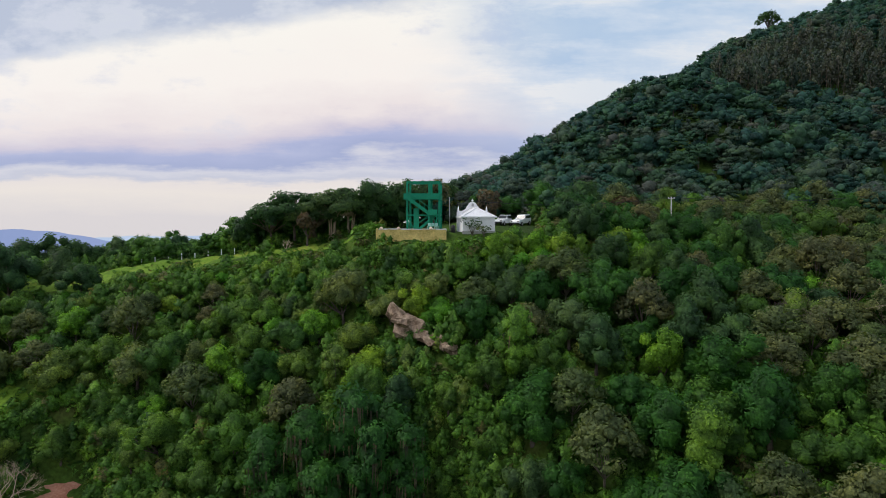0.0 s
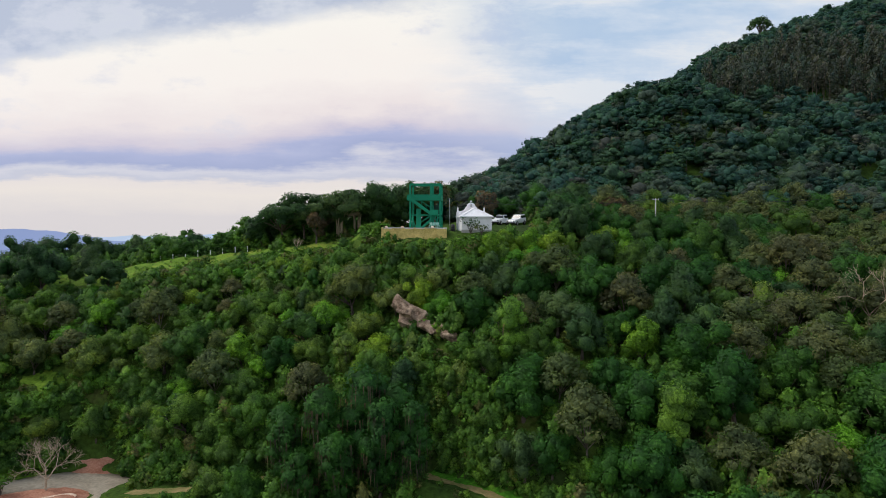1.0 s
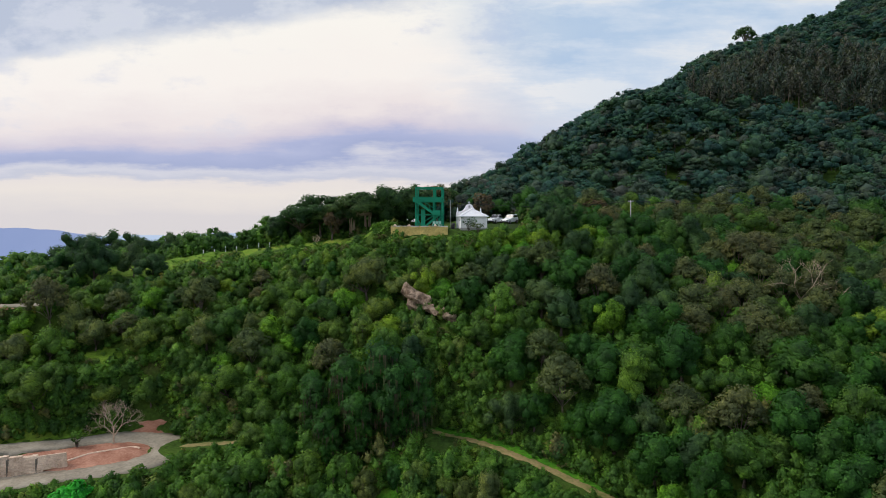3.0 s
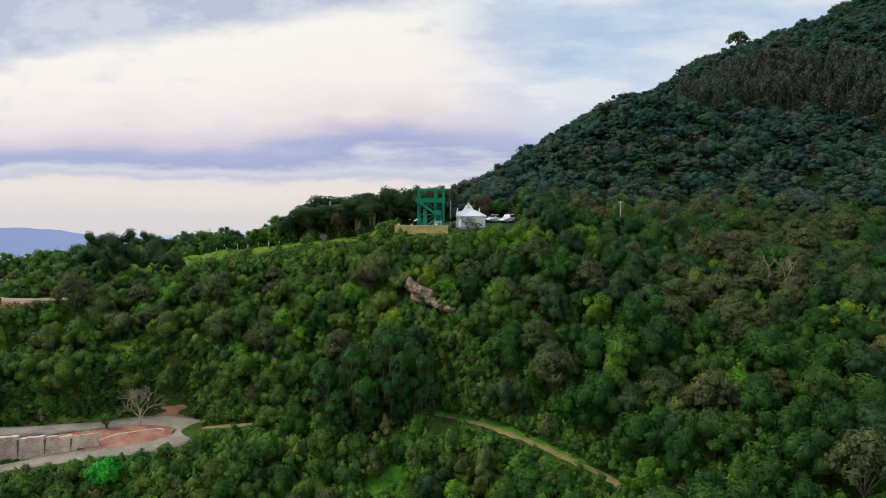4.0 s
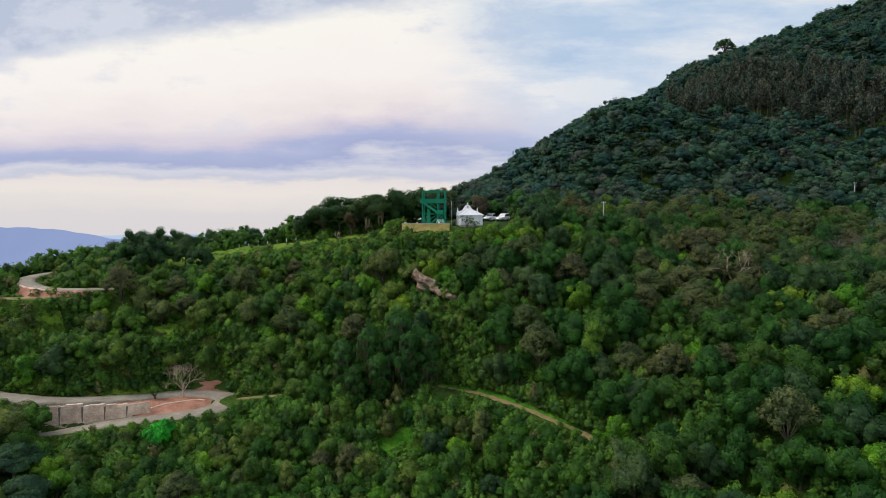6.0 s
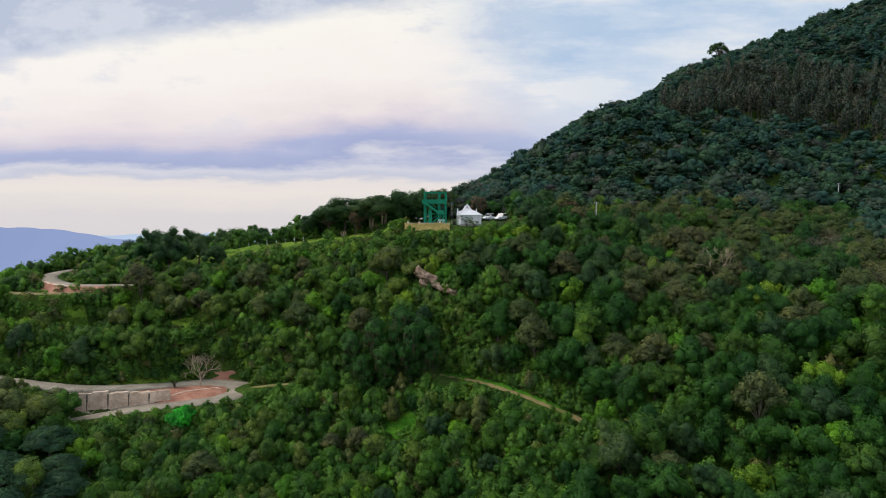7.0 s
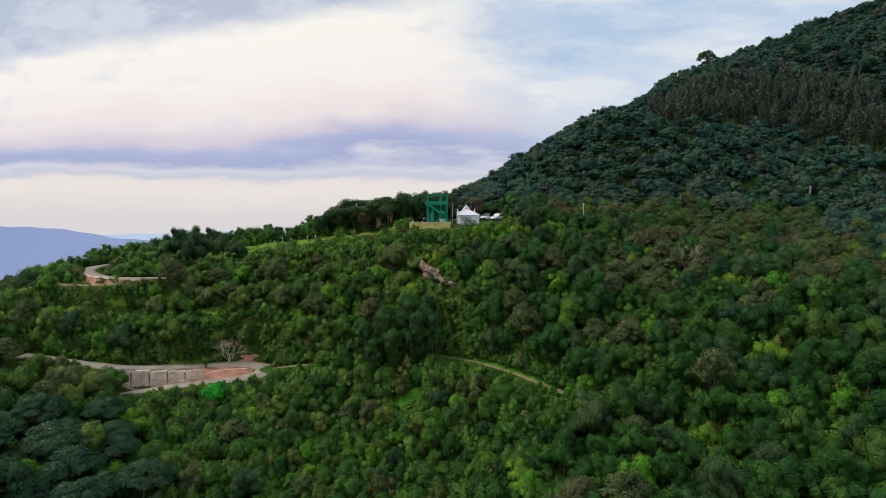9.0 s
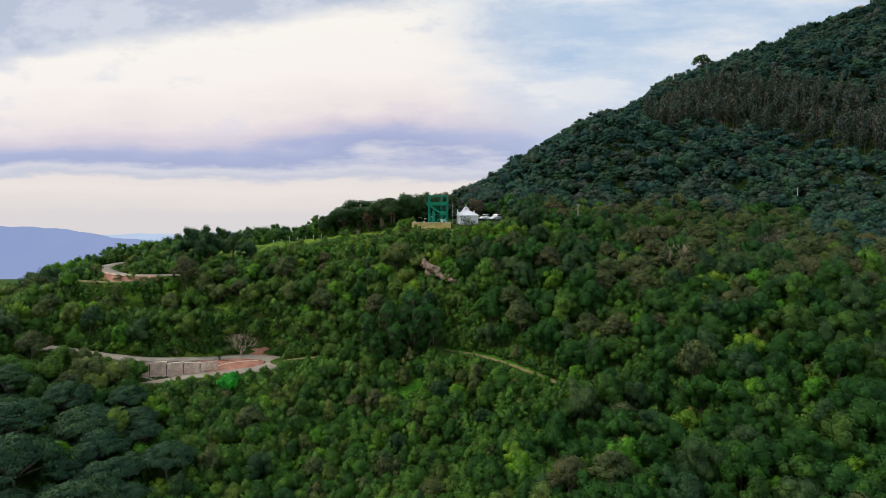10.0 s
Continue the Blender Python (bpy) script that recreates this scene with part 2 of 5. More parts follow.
# ---- mesh helpers ----
def mesh_of(name, verts, faces, mats, smooth=False, normals=None):
    """A mesh from arrays: verts (n, 3) and faces (m, 3 or 4), with soft normals of its own if given."""
    verts, faces = np.asarray(verts, np.float32), np.asarray(faces, np.int32)
    me, k = bpy.data.meshes.new(name), faces.shape[1]
    me.vertices.add(len(verts))
    me.vertices.foreach_set("co", verts.ravel())
    me.loops.add(faces.size)
    me.loops.foreach_set("vertex_index", faces.ravel())
    me.polygons.add(len(faces))
    me.polygons.foreach_set("loop_start", np.arange(0, faces.size, k, dtype=np.int32))
    if smooth:
        me.polygons.foreach_set("use_smooth", np.ones(len(faces), bool))
    for m in mats if isinstance(mats, (list, tuple)) else [mats]:
        me.materials.append(m)
    me.update(calc_edges=True)
    if normals is not None:
        me.attributes.new("custom_normal", "FLOAT_VECTOR", "POINT").data.foreach_set("vector", np.asarray(normals, np.float32).ravel())
        me.update()
    return me


def leaf_mesh(name, leaves, mat):
    """A mesh of loose leaves: corners three by three, and their normals."""
    return mesh_of(name, leaves[0], np.arange(len(leaves[0])).reshape(-1, 3), mat, normals=leaves[1])


def part(name, bm, mat, parent, label="", smooth=False):
    """Links a bmesh (or a mesh) as one object under a thing or under a part."""
    if isinstance(bm, bmesh.types.BMesh):
        me = bpy.data.meshes.new(name)
        bm.to_mesh(me)
        bm.free()
        me.materials.append(mat)
        if smooth:
            me.polygons.foreach_set("use_smooth", np.ones(len(me.polygons), bool))
    else:
        me = bm
    ob = new(name, me)
    ob.parent = parent
    return tagged(ob, label)


def box(bm, x0, x1, y0, y1, z0, z1, bevel=0.0):
    made = bmesh.ops.create_cube(bm, size=1, matrix=Matrix.Translation(((x0 + x1) / 2, (y0 + y1) / 2, (z0 + z1) / 2)) @ Matrix.Diagonal((x1 - x0, y1 - y0, z1 - z0, 1)))
    if bevel:
        bmesh.ops.bevel(bm, geom=list({e for v in made["verts"] for e in v.link_edges}), offset=bevel, segments=1, affect="EDGES")
    return bm


def boxed(*a, bevel=0.02):
    return box(bmesh.new(), *a, bevel)


def beam(p, q, w, h=None, bm=None, up=(0, 0, 1)):
    """A straight bar of width w and height h from p to q."""
    p, q, h = Vector(p), Vector(q), h or w
    bm = bm or bmesh.new()
    d = (q - p).normalized()
    s = d.cross(Vector(up))
    s = s.normalized() if s.length > 1e-4 else Vector((1, 0, 0))
    u = s.cross(d)
    m = Matrix((s, d, u)).transposed().to_4x4()
    bmesh.ops.create_cube(bm, size=1, matrix=Matrix.Translation((p + q) / 2) @ m @ Matrix.Diagonal((w, (q - p).length, h, 1)))
    return bm


def tube(points, radii, sides=6, bm=None):
    """A tapered round bar along points."""
    bm = bm or bmesh.new()
    pts = [Vector(p) for p in points]
    rings = []
    for i, p in enumerate(pts):
        d = (pts[min(i + 1, len(pts) - 1)] - pts[max(i - 1, 0)]).normalized()
        a = d.orthogonal().normalized()
        b = d.cross(a)
        rings.append([bm.verts.new(p + (a * math.cos(2 * math.pi * k / sides) + b * math.sin(2 * math.pi * k / sides)) * radii[i]) for k in range(sides)])
    for r, s in zip(rings, rings[1:]):
        for k in range(sides):
            bm.faces.new((r[k], r[(k + 1) % sides], s[(k + 1) % sides], s[k]))
    bm.faces.new(rings[0][::-1])
    bm.faces.new(rings[-1])
    return bm


def thing(name, x, y, z, label, category, group="", turn=0.0):
    ob = new(name)
    ob.matrix_basis = pose(x, y, z, 0, 0, turn)
    return tagged(ob, label, category, group)


# ---- the lie of the land ----
XS = (-130, -80, -50, -25, 0, 25, 55, 110, 240)
HEIGHTS = (
    (-90, (-5, -5, -5, -5, -5, -7, -7, 0, 15)),
    (0, (0, 0, 0, -2, 0, 0, 5, 12, 30)),
    (20, (4, 8, 3, -2, -1, 7, 15, 18, 33)),
    (40, (8, 16, 8, 5, 7, 17, 25, 25, 38)),
    (60, (10, 22, 18, 17, 26, 28, 29, 30, 43)),
    (80, (11, 29, 31, 34, 39, 37, 33, 33, 50)),
    (110, (8, 26, 33, 36, 40, 40, 43, 40, 62)),
    (150, (-4, 10, 21, 27, 43, 54, 72, 64, 85)),
    (200, (-20, -4, 7, 18, 35, 57, 75, 99, 123)),
    (260, (-32, -16, -4, 7, 19, 31, 49, 105, 156)),
    (330, (-40, -30, -17, -4, 10, 21, 36, 68, 140)),
)
PLAIN = -300.0
HAIRPIN = [(-75, 46.5, 15.6), (-62, 46.9, 13.7), (-56, 48.6, 12.9), (-52, 50.8, 12.4), (-47, 53.6, 11.9), (-42.5, 56.6, 11.5), (-38.3, 57.0, 11.3),
           (-34.9, 55.2, 11.2), (-34.3, 52.0, 11.1), (-37.0, 49.1, 10.9), (-43, 47.3, 10.6), (-49, 45.9, 10.2), (-55, 44.9, 9.5), (-62, 42.5, 8.6), (-76, 37, 6.5)]
TRAIL = [(-32.8, 54.4, 11.4), (-30.8, 53.5, 11.8), (-25, 52.6, 12.6), (-17.9, 52.2, 13.8), (-9, 52.9, 14.1), (-1.2, 51.9, 14.1), (4.8, 47.6, 14.2), (9.6, 43.8, 13.7),
         (13.6, 40.5, 13.0), (17.4, 37.0, 12.2), (20.6, 32.5, 11.2), (25, 28.5, 10.2), (31, 24, 9.0)]
UPPER_ROAD = [(-60, 70.5, 26.8), (-65.5, 67.9, 26.9), (-71, 67.2, 27.1), (-76, 69.8, 27.5), (-80, 74.5, 28.0), (-79.5, 79.2, 28.6), (-74, 82, 29.2)]
LOWER_SPUR = [(-66, 62.2, 26.2), (-70, 61.0, 26.25), (-74, 60.4, 26.35), (-77.5, 60.2, 26.5)]


def smooth_line(points, step=0.6):
    """A Catmull-Rom line through the points."""
    p = np.array([points[0]] + list(points) + [points[-1]], float)
    out = []
    for a, b, c, d in zip(p, p[1:], p[2:], p[3:]):
        k = max(2, int(np.linalg.norm(c - b) / step))
        for t in np.linspace(0, 1, k, endpoint=False):
            out.append(0.5 * ((2 * b) + (c - a) * t + (2 * a - 5 * b + 4 * c - d) * t * t + (3 * b - a - 3 * c + d) * t ** 3))
    out.append(p[-1])
    return np.array(out)


ROADS = [(smooth_line(HAIRPIN), 1.75), (smooth_line(TRAIL), 0.6), (smooth_line(UPPER_ROAD), 1.7), (smooth_line(LOWER_SPUR), 1.2)]
PADS = [(-41, 52.6, 2.4, 11.35), (-45.5, 51.2, 1.2, 11.7), (-4.5, 84.5, 6.5, 38.2), (4.7, 83.0, 4.0, 38.1), (12.0, 92.0, 4.0, 38.8), (-7, 74.3, 1.5, 35.6), (-2, 74.3, 1.5, 35.8), (4.0, 74.6, 1.5, 36.4)]        # levelled ground: x, y, radius, height


def raw_height():
    """The coarse plan of heights, drawn finer and rounded off, on a 2 m grid."""
    gx, gy = np.arange(-130, 241, 2.0), np.arange(-90, 331, 2.0)
    ys = [r[0] for r in HEIGHTS]
    rows = np.array([np.interp(gx, XS, r[1]) for r in HEIGHTS])
    z = np.array([np.interp(gy, ys, rows[:, i]) for i in range(len(gx))]).T
    k = np.exp(-np.linspace(-2, 2, 11) ** 2)
    k /= k.sum()
    for axis in (0, 1):
        padded = np.pad(z, [(5, 5) if a == axis else (0, 0) for a in (0, 1)], "edge")
        z = np.apply_along_axis(lambda v: np.convolve(v, k, "valid"), axis, padded)
    return gx, gy, z


GX, GY, GZ = raw_height()


def height(x, y):
    """The ground's height at arrays x, y."""
    x, y = np.asarray(x, float), np.asarray(y, float)
    cx, cy = np.clip(x, -130, 239.9), np.clip(y, -90, 329.9)
    i, j = ((cx + 130) / 2).astype(int), ((cy + 90) / 2).astype(int)
    f, g = (cx + 130) / 2 - i, (cy + 90) / 2 - j
    z = (GZ[j, i] * (1 - f) + GZ[j, i + 1] * f) * (1 - g) + (GZ[j + 1, i] * (1 - f) + GZ[j + 1, i + 1] * f) * g
    z = z + 0.5 * np.sin(x * 0.31 + 1.3 * np.sin(y * 0.17)) * np.cos(y * 0.27 + x * 0.06) + 0.25 * np.sin(x * 0.83 + y * 0.41) * np.cos(y * 0.71 - x * 0.22)
    out = np.hypot(np.maximum(np.abs(x - 55) - 185, 0), np.maximum(np.abs(y - 120) - 210, 0))
    z = PLAIN + (z - PLAIN) * np.exp(-(out / 420.0) ** 1.5)
    for px, py, r, pz in PADS:
        w = np.clip((np.hypot(x - px, y - py) - r) / 4.0, 0, 1)
        w = w * w * (3 - 2 * w)
        z = pz * (1 - w) + z * w
    for line, half in ROADS:
        near = (x > line[:, 0].min() - 8) & (x < line[:, 0].max() + 8) & (y > line[:, 1].min() - 8) & (y < line[:, 1].max() + 8)
        if near.any():
            d = np.hypot(x[near][:, None] - line[None, :, 0], y[near][:, None] - line[None, :, 1])
            wt = 1.0 / (d + 0.15) ** 4
            zr = (wt * line[None, :, 2]).sum(1) / wt.sum(1)
            w = np.clip((d.min(1) - half - 0.5) / 3.2, 0, 1)
            w = w * w * (3 - 2 * w)
            z[near] = (zr - 0.12) * (1 - w) + z[near] * w
    return z


FINE_X, FINE_Y = np.arange(-160, 290.1, 0.5), np.arange(-100, 340.1, 0.5)
FINE = np.array([height(FINE_X, np.full(len(FINE_X), y)) for y in FINE_Y])


def land(x, y):
    """The ground's height at arrays x, y, from a 0.5 m grid."""
    x, y = np.clip((np.asarray(x, float) + 160) / 0.5, 0, len(FINE_X) - 1.001), np.clip((np.asarray(y, float) + 100) / 0.5, 0, len(FINE_Y) - 1.001)
    i, j = x.astype(int), y.astype(int)
    f, g = x - i, y - j
    return (FINE[j, i] * (1 - f) + FINE[j, i + 1] * f) * (1 - g) + (FINE[j + 1, i] * (1 - f) + FINE[j + 1, i + 1] * f) * g


def h1(x, y):
    u, v = min(max((x + 160) / 0.5, 0), len(FINE_X) - 1.001), min(max((y + 100) / 0.5, 0), len(FINE_Y) - 1.001)
    i, j = int(u), int(v)
    f, g = u - i, v - j
    return float((FINE[j, i] * (1 - f) + FINE[j, i + 1] * f) * (1 - g) + (FINE[j + 1, i] * (1 - f) + FINE[j + 1, i + 1] * f) * g)


def spread(lo, hi, step, reach):
    """Even steps from lo to hi, then ever longer ones out to the reach."""
    c = list(np.arange(lo, hi + 0.01, step))
    s, a, b = step, c[0], c[-1]
    lower, upper = [], []
    while b < reach:
        s *= 1.25
        b += s
        upper.append(b)
    s = step
    while a > -reach:
        s *= 1.25
        a -= s
        lower.append(a)
    return np.array(lower[::-1] + c + upper)


def build_ground():
    gx = np.unique(np.concatenate([spread(-130, 240, 3.0, 4600), np.arange(-95, 45, 1.0)]))
    gy = np.unique(np.concatenate([spread(-90, 330, 3.0, 4600), np.arange(8, 98, 1.0)]))
    x, y = [a.ravel() for a in np.meshgrid(gx, gy)]
    n, m = len(gx), len(gy)
    i = (np.arange(m - 1)[:, None] * n + np.arange(n - 1)[None, :]).ravel()
    z = np.concatenate([height(x[a:a + 4000], y[a:a + 4000]) for a in range(0, len(x), 4000)])
    ob = new("ground", mesh_of("ground", np.stack([x, y, z], 1), np.stack([i, i + 1, i + n + 1, i + n], 1), M_GROUND, True))
    tagged(ob, "dark green overgrown hillside ground falling to a valley", "ground", kind="structure")


build_ground()


def strip(name, line, half, mat, label, category, lift=0.0, crown=0.05, rag=0.0, wide=0.0):
    """A road or path laid on the land: a crowned top with sides that go down into the ground; wide is added where it bends most."""
    d = np.gradient(line[:, :2], axis=0)
    d /= np.linalg.norm(d, axis=1)[:, None]
    side = np.stack([d[:, 1], -d[:, 0]], 1)
    rng = np.random.default_rng(len(line))
    bend = np.convolve(np.linalg.norm(np.gradient(d, axis=0), axis=1), np.ones(9) / 9, "same")
    half = half + wide * np.clip(bend / 0.12, 0, 1)
    vs = []
    for k, dz in ((-1.03, -0.4), (-1.0, 0.0), (-0.5, crown), (0.0, crown * 1.3), (0.5, crown), (1.0, 0.0), (1.03, -0.4)):
        wob = half * k + (rag * rng.standard_normal(len(line)) * np.sign(k) if abs(k) > 0.9 else 0)
        vs.append(np.column_stack([line[:, :2] + side * np.reshape(wob * np.ones(len(line)), (-1, 1)), line[:, 2] + dz + lift]))
    n = len(line)
    v = np.concatenate(vs)
    i = (np.arange(6)[:, None] * n + np.arange(n - 1)[None, :]).ravel()
    ob = new(name, mesh_of(name, v, np.stack([i, i + 1, i + n + 1, i + n], 1)[:, ::-1], mat, True))
    return tagged(ob, label, category, kind="structure")


strip("road", ROADS[0][0], 1.55, M_ROAD, "grey asphalt hairpin road on the hillside", "road", rag=0.10, wide=0.55)
strip("trail", ROADS[1][0], 0.6, M_TRAIL, "narrow yellowish dirt trail along the slope", "trail", lift=-0.06, crown=0.02, rag=0.14)
strip("road", ROADS[2][0], 1.55, M_ROAD, "pale asphalt bend higher up the hillside", "road", rag=0.08)
strip("road", ROADS[3][0], 1.2, M_TRAIL, "pale dirt spur below the upper road", "road", rag=0.12)


def patch(name, corners, mat, lift, label, category, step=0.7, bump=0.0, seed=3, dome=0.0):
    """A piece of other ground, inside a polygon of x, y, draped on the land and sunk at its edge."""
    c = np.array(corners, float)
    gx, gy = np.arange(c[:, 0].min() - step, c[:, 0].max() + 2 * step, step), np.arange(c[:, 1].min() - step, c[:, 1].max() + 2 * step, step)
    x, y = [a.ravel() for a in np.meshgrid(gx, gy)]
    inside, gap = np.zeros(len(x), bool), np.full(len(x), 1e9)
    for (x0, y0), (x1, y1) in zip(c, np.roll(c, -1, 0)):
        cross = ((y0 > y) != (y1 > y)) & (x < (x1 - x0) * (y - y0) / (y1 - y0 + 1e-9) + x0)
        inside ^= cross
        t = np.clip(((x - x0) * (x1 - x0) + (y - y0) * (y1 - y0)) / ((x1 - x0) ** 2 + (y1 - y0) ** 2), 0, 1)
        gap = np.minimum(gap, np.hypot(x - x0 - t * (x1 - x0), y - y0 - t * (y1 - y0)))
    rng = np.random.default_rng(seed)
    edge = np.where(inside, np.clip(gap / 1.2, 0, 1), -np.clip(gap, 0, 1))
    z = height(x, y) + lift * np.where(inside, 1, -2) * np.abs(edge) ** 0.5 + np.where(inside, bump * rng.random(len(x)) * edge + dome * edge, 0)
    n, m = len(gx), len(gy)
    i = (np.arange(m - 1)[:, None] * n + np.arange(n - 1)[None, :]).ravel()
    f = np.stack([i, i + 1, i + n + 1, i + n], 1)
    f = f[inside[f].any(1)]
    ob = new(name, mesh_of(name, np.stack([x, y, z], 1), f, mat, True))
    return tagged(ob, label, category, kind="structure")


MEADOW = [(-60, 78), (-46, 82), (-36, 85), (-24, 86), (-16, 83), (-12, 81), (-11, 84), (-11, 90), (-22, 94), (-36, 97), (-48, 96), (-62, 88)]
patch("meadow", MEADOW, M_GRASS, 0.08, "bright green grassy meadow on the shoulder", "meadow", 1.0, 0.12)
patch("roadside_verge", [(-64, 49.2), (-55, 51.4), (-48, 55.4), (-44.5, 57.8), (-45.2, 58.6), (-49, 56.6), (-55.5, 53.2), (-64, 50.8)], M_GRASS, 0.08, "yellow-green grass verge above the road", "grass", 0.7, 0.2)
patch("trail_verge", [(-2, 52.0), (4.5, 47.8), (9.5, 44), (16.5, 38), (17.6, 39), (11, 45.4), (6, 49.4), (-1, 53.6)], M_GRASS_FRESH, 0.08, "bright green grass strip beside the trail", "grass", 0.7, 0.2)
patch("earth_bank", [(-50.5, 49.6), (-46.5, 52.0), (-43.0, 54.6), (-40, 55.7), (-37.4, 55.2), (-36.3, 52.6), (-38.0, 50.5), (-42.5, 48.9), (-45.5, 48.2)], M_EARTH, 0.12,
      "red bare earth bank inside the hairpin bend", "earth bank", 0.45, 0.10, dome=0.03)
strip("kerb", smooth_line([(x, y, h1(x, y)) for x, y in ((-45.2, 49.7), (-43, 51.2), (-40.6, 52.6), (-38.8, 53.7), (-37.6, 53.0))]), 0.12, M_CEMENT, "pale stone edging across the earth bank", "kerb", lift=0.22, rag=0.03)
patch("gutter", [(-59.5, 44.2), (-55, 45.9), (-49, 47.2), (-44, 48.2), (-43.6, 49.3), (-49, 48.2), (-55, 46.7), (-59.5, 45.6)], M_ROAD, 0.14, "dusty gutter between the retaining wall and the road", "gutter", 0.4, 0.02)
patch("earth_scar", [(-42.4, 58.2), (-37.3, 58.3), (-37.5, 59.8), (-38.6, 60.9), (-40.0, 60.7), (-41.6, 59.8)], M_EARTH, 0.15, "red earth landslip above the bend", "earth bank", 0.5, 0.4)
patch("glade", [(-10, 41.8), (-7.5, 40.6), (-5.0, 41.6), (-4.6, 44.4), (-7.2, 45.4), (-9.8, 44.4)], M_GRASS_FRESH, 0.1, "small bright grassy glade below the trail", "grass", 0.6, 0.2)
patch("glade", [(-50.6, 61.6), (-46.5, 61.2), (-44.6, 62.6), (-45.6, 64.2), (-48.6, 65.8), (-50.8, 64.2)], M_GRASS, 0.25, "yellow-green grassy glade on the wooded slope", "grass", 0.6, 0.2)
patch("glade", [(-67.6, 57.4), (-64.8, 57.6), (-62.8, 59.2), (-64.2, 60.2), (-67.2, 59.0)], M_GRASS, 0.25, "small yellow-green glade below the upper bend", "grass", 0.6, 0.2)
patch("road_shoulder", [(-62.5, 66.6), (-65.5, 63.8), (-72, 63.0), (-76.5, 65.2), (-79, 69.5), (-75, 69.0), (-71.2, 66.8), (-65.5, 67.4)], M_EARTH, 0.14, "bare pinkish earth shoulder below the upper bend", "earth", 0.6, 0.12)
strip("parapet", smooth_line([(x, y, h1(x, y)) for x, y in ((-76.4, 68.0), (-74.2, 66.4), (-71.8, 65.5), (-69.4, 65.2))]), 0.22, M_CEMENT, "pale broken parapet along the upper bend", "parapet", lift=0.32, rag=0.06)


def far_ridge(y, x0, x1, base, tops, colour, label):
    """A far range of hills: a long ridge with two slopes."""
    x = np.linspace(x0, x1, 90)
    top = np.interp(x, *zip(*tops)) + 5 * np.sin(x * 0.011) + 3 * np.sin(x * 0.031)
    v = np.concatenate([np.column_stack([x, np.full(90, y - 250.0), np.full(90, base)]), np.column_stack([x, np.full(90, float(y)), top]),
                        np.column_stack([x, np.full(90, y + 250.0), np.full(90, base)])])
    i = (np.arange(2)[:, None] * 90 + np.arange(89)[None, :]).ravel()
    ob = new("backdrop", mesh_of("backdrop", v, np.stack([i, i + 1, i + 91, i + 90], 1), haze_mat(colour), True))
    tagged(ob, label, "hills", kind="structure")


far_ridge(3300, -4200, 1500, -340, [(-4200, -40), (-2900, -24), (-2560, -16), (-2350, -20), (-2150, -44), (-2020, -60), (-1880, -80), (-1500, -118), (-1000, -130), (1500, -140)], (0.23, 0.295, 0.50), "far range of hills, its blue haze painted as a glow")
far_ridge(4100, -4300, 2500, -340, [(-4300, -90), (-2600, -95), (-1800, -85), (-1400, -70), (-1000, -88), (2500, -110)], (0.40, 0.50, 0.66), "paler hills on the horizon, their haze painted as a glow")


# ---- plants ----
def icosahedron():
    """The corners of an icosahedron of radius one, three by three."""
    bm = bmesh.new()
    bmesh.ops.create_icosphere(bm, subdivisions=1, radius=1)
    v = np.array([list(c.co) for f in bm.faces for c in f.verts])
    bm.free()
    return v


HEART = icosahedron()
HEART_BEND = 0.8        # how far a heart's own roundness shows in its shading
SEED = np.array([p for sx in (-1, 1) for sy in (-1, 1) for sz in (-1, 1) for p in ([(sx, 0, 0), (0, sy, 0), (0, 0, sz)] if sx * sy * sz > 0 else [(sx, 0, 0), (0, 0, sz), (0, sy, 0)])], float)


def unit(v):
    return v / np.linalg.norm(v, axis=-1, keepdims=True)


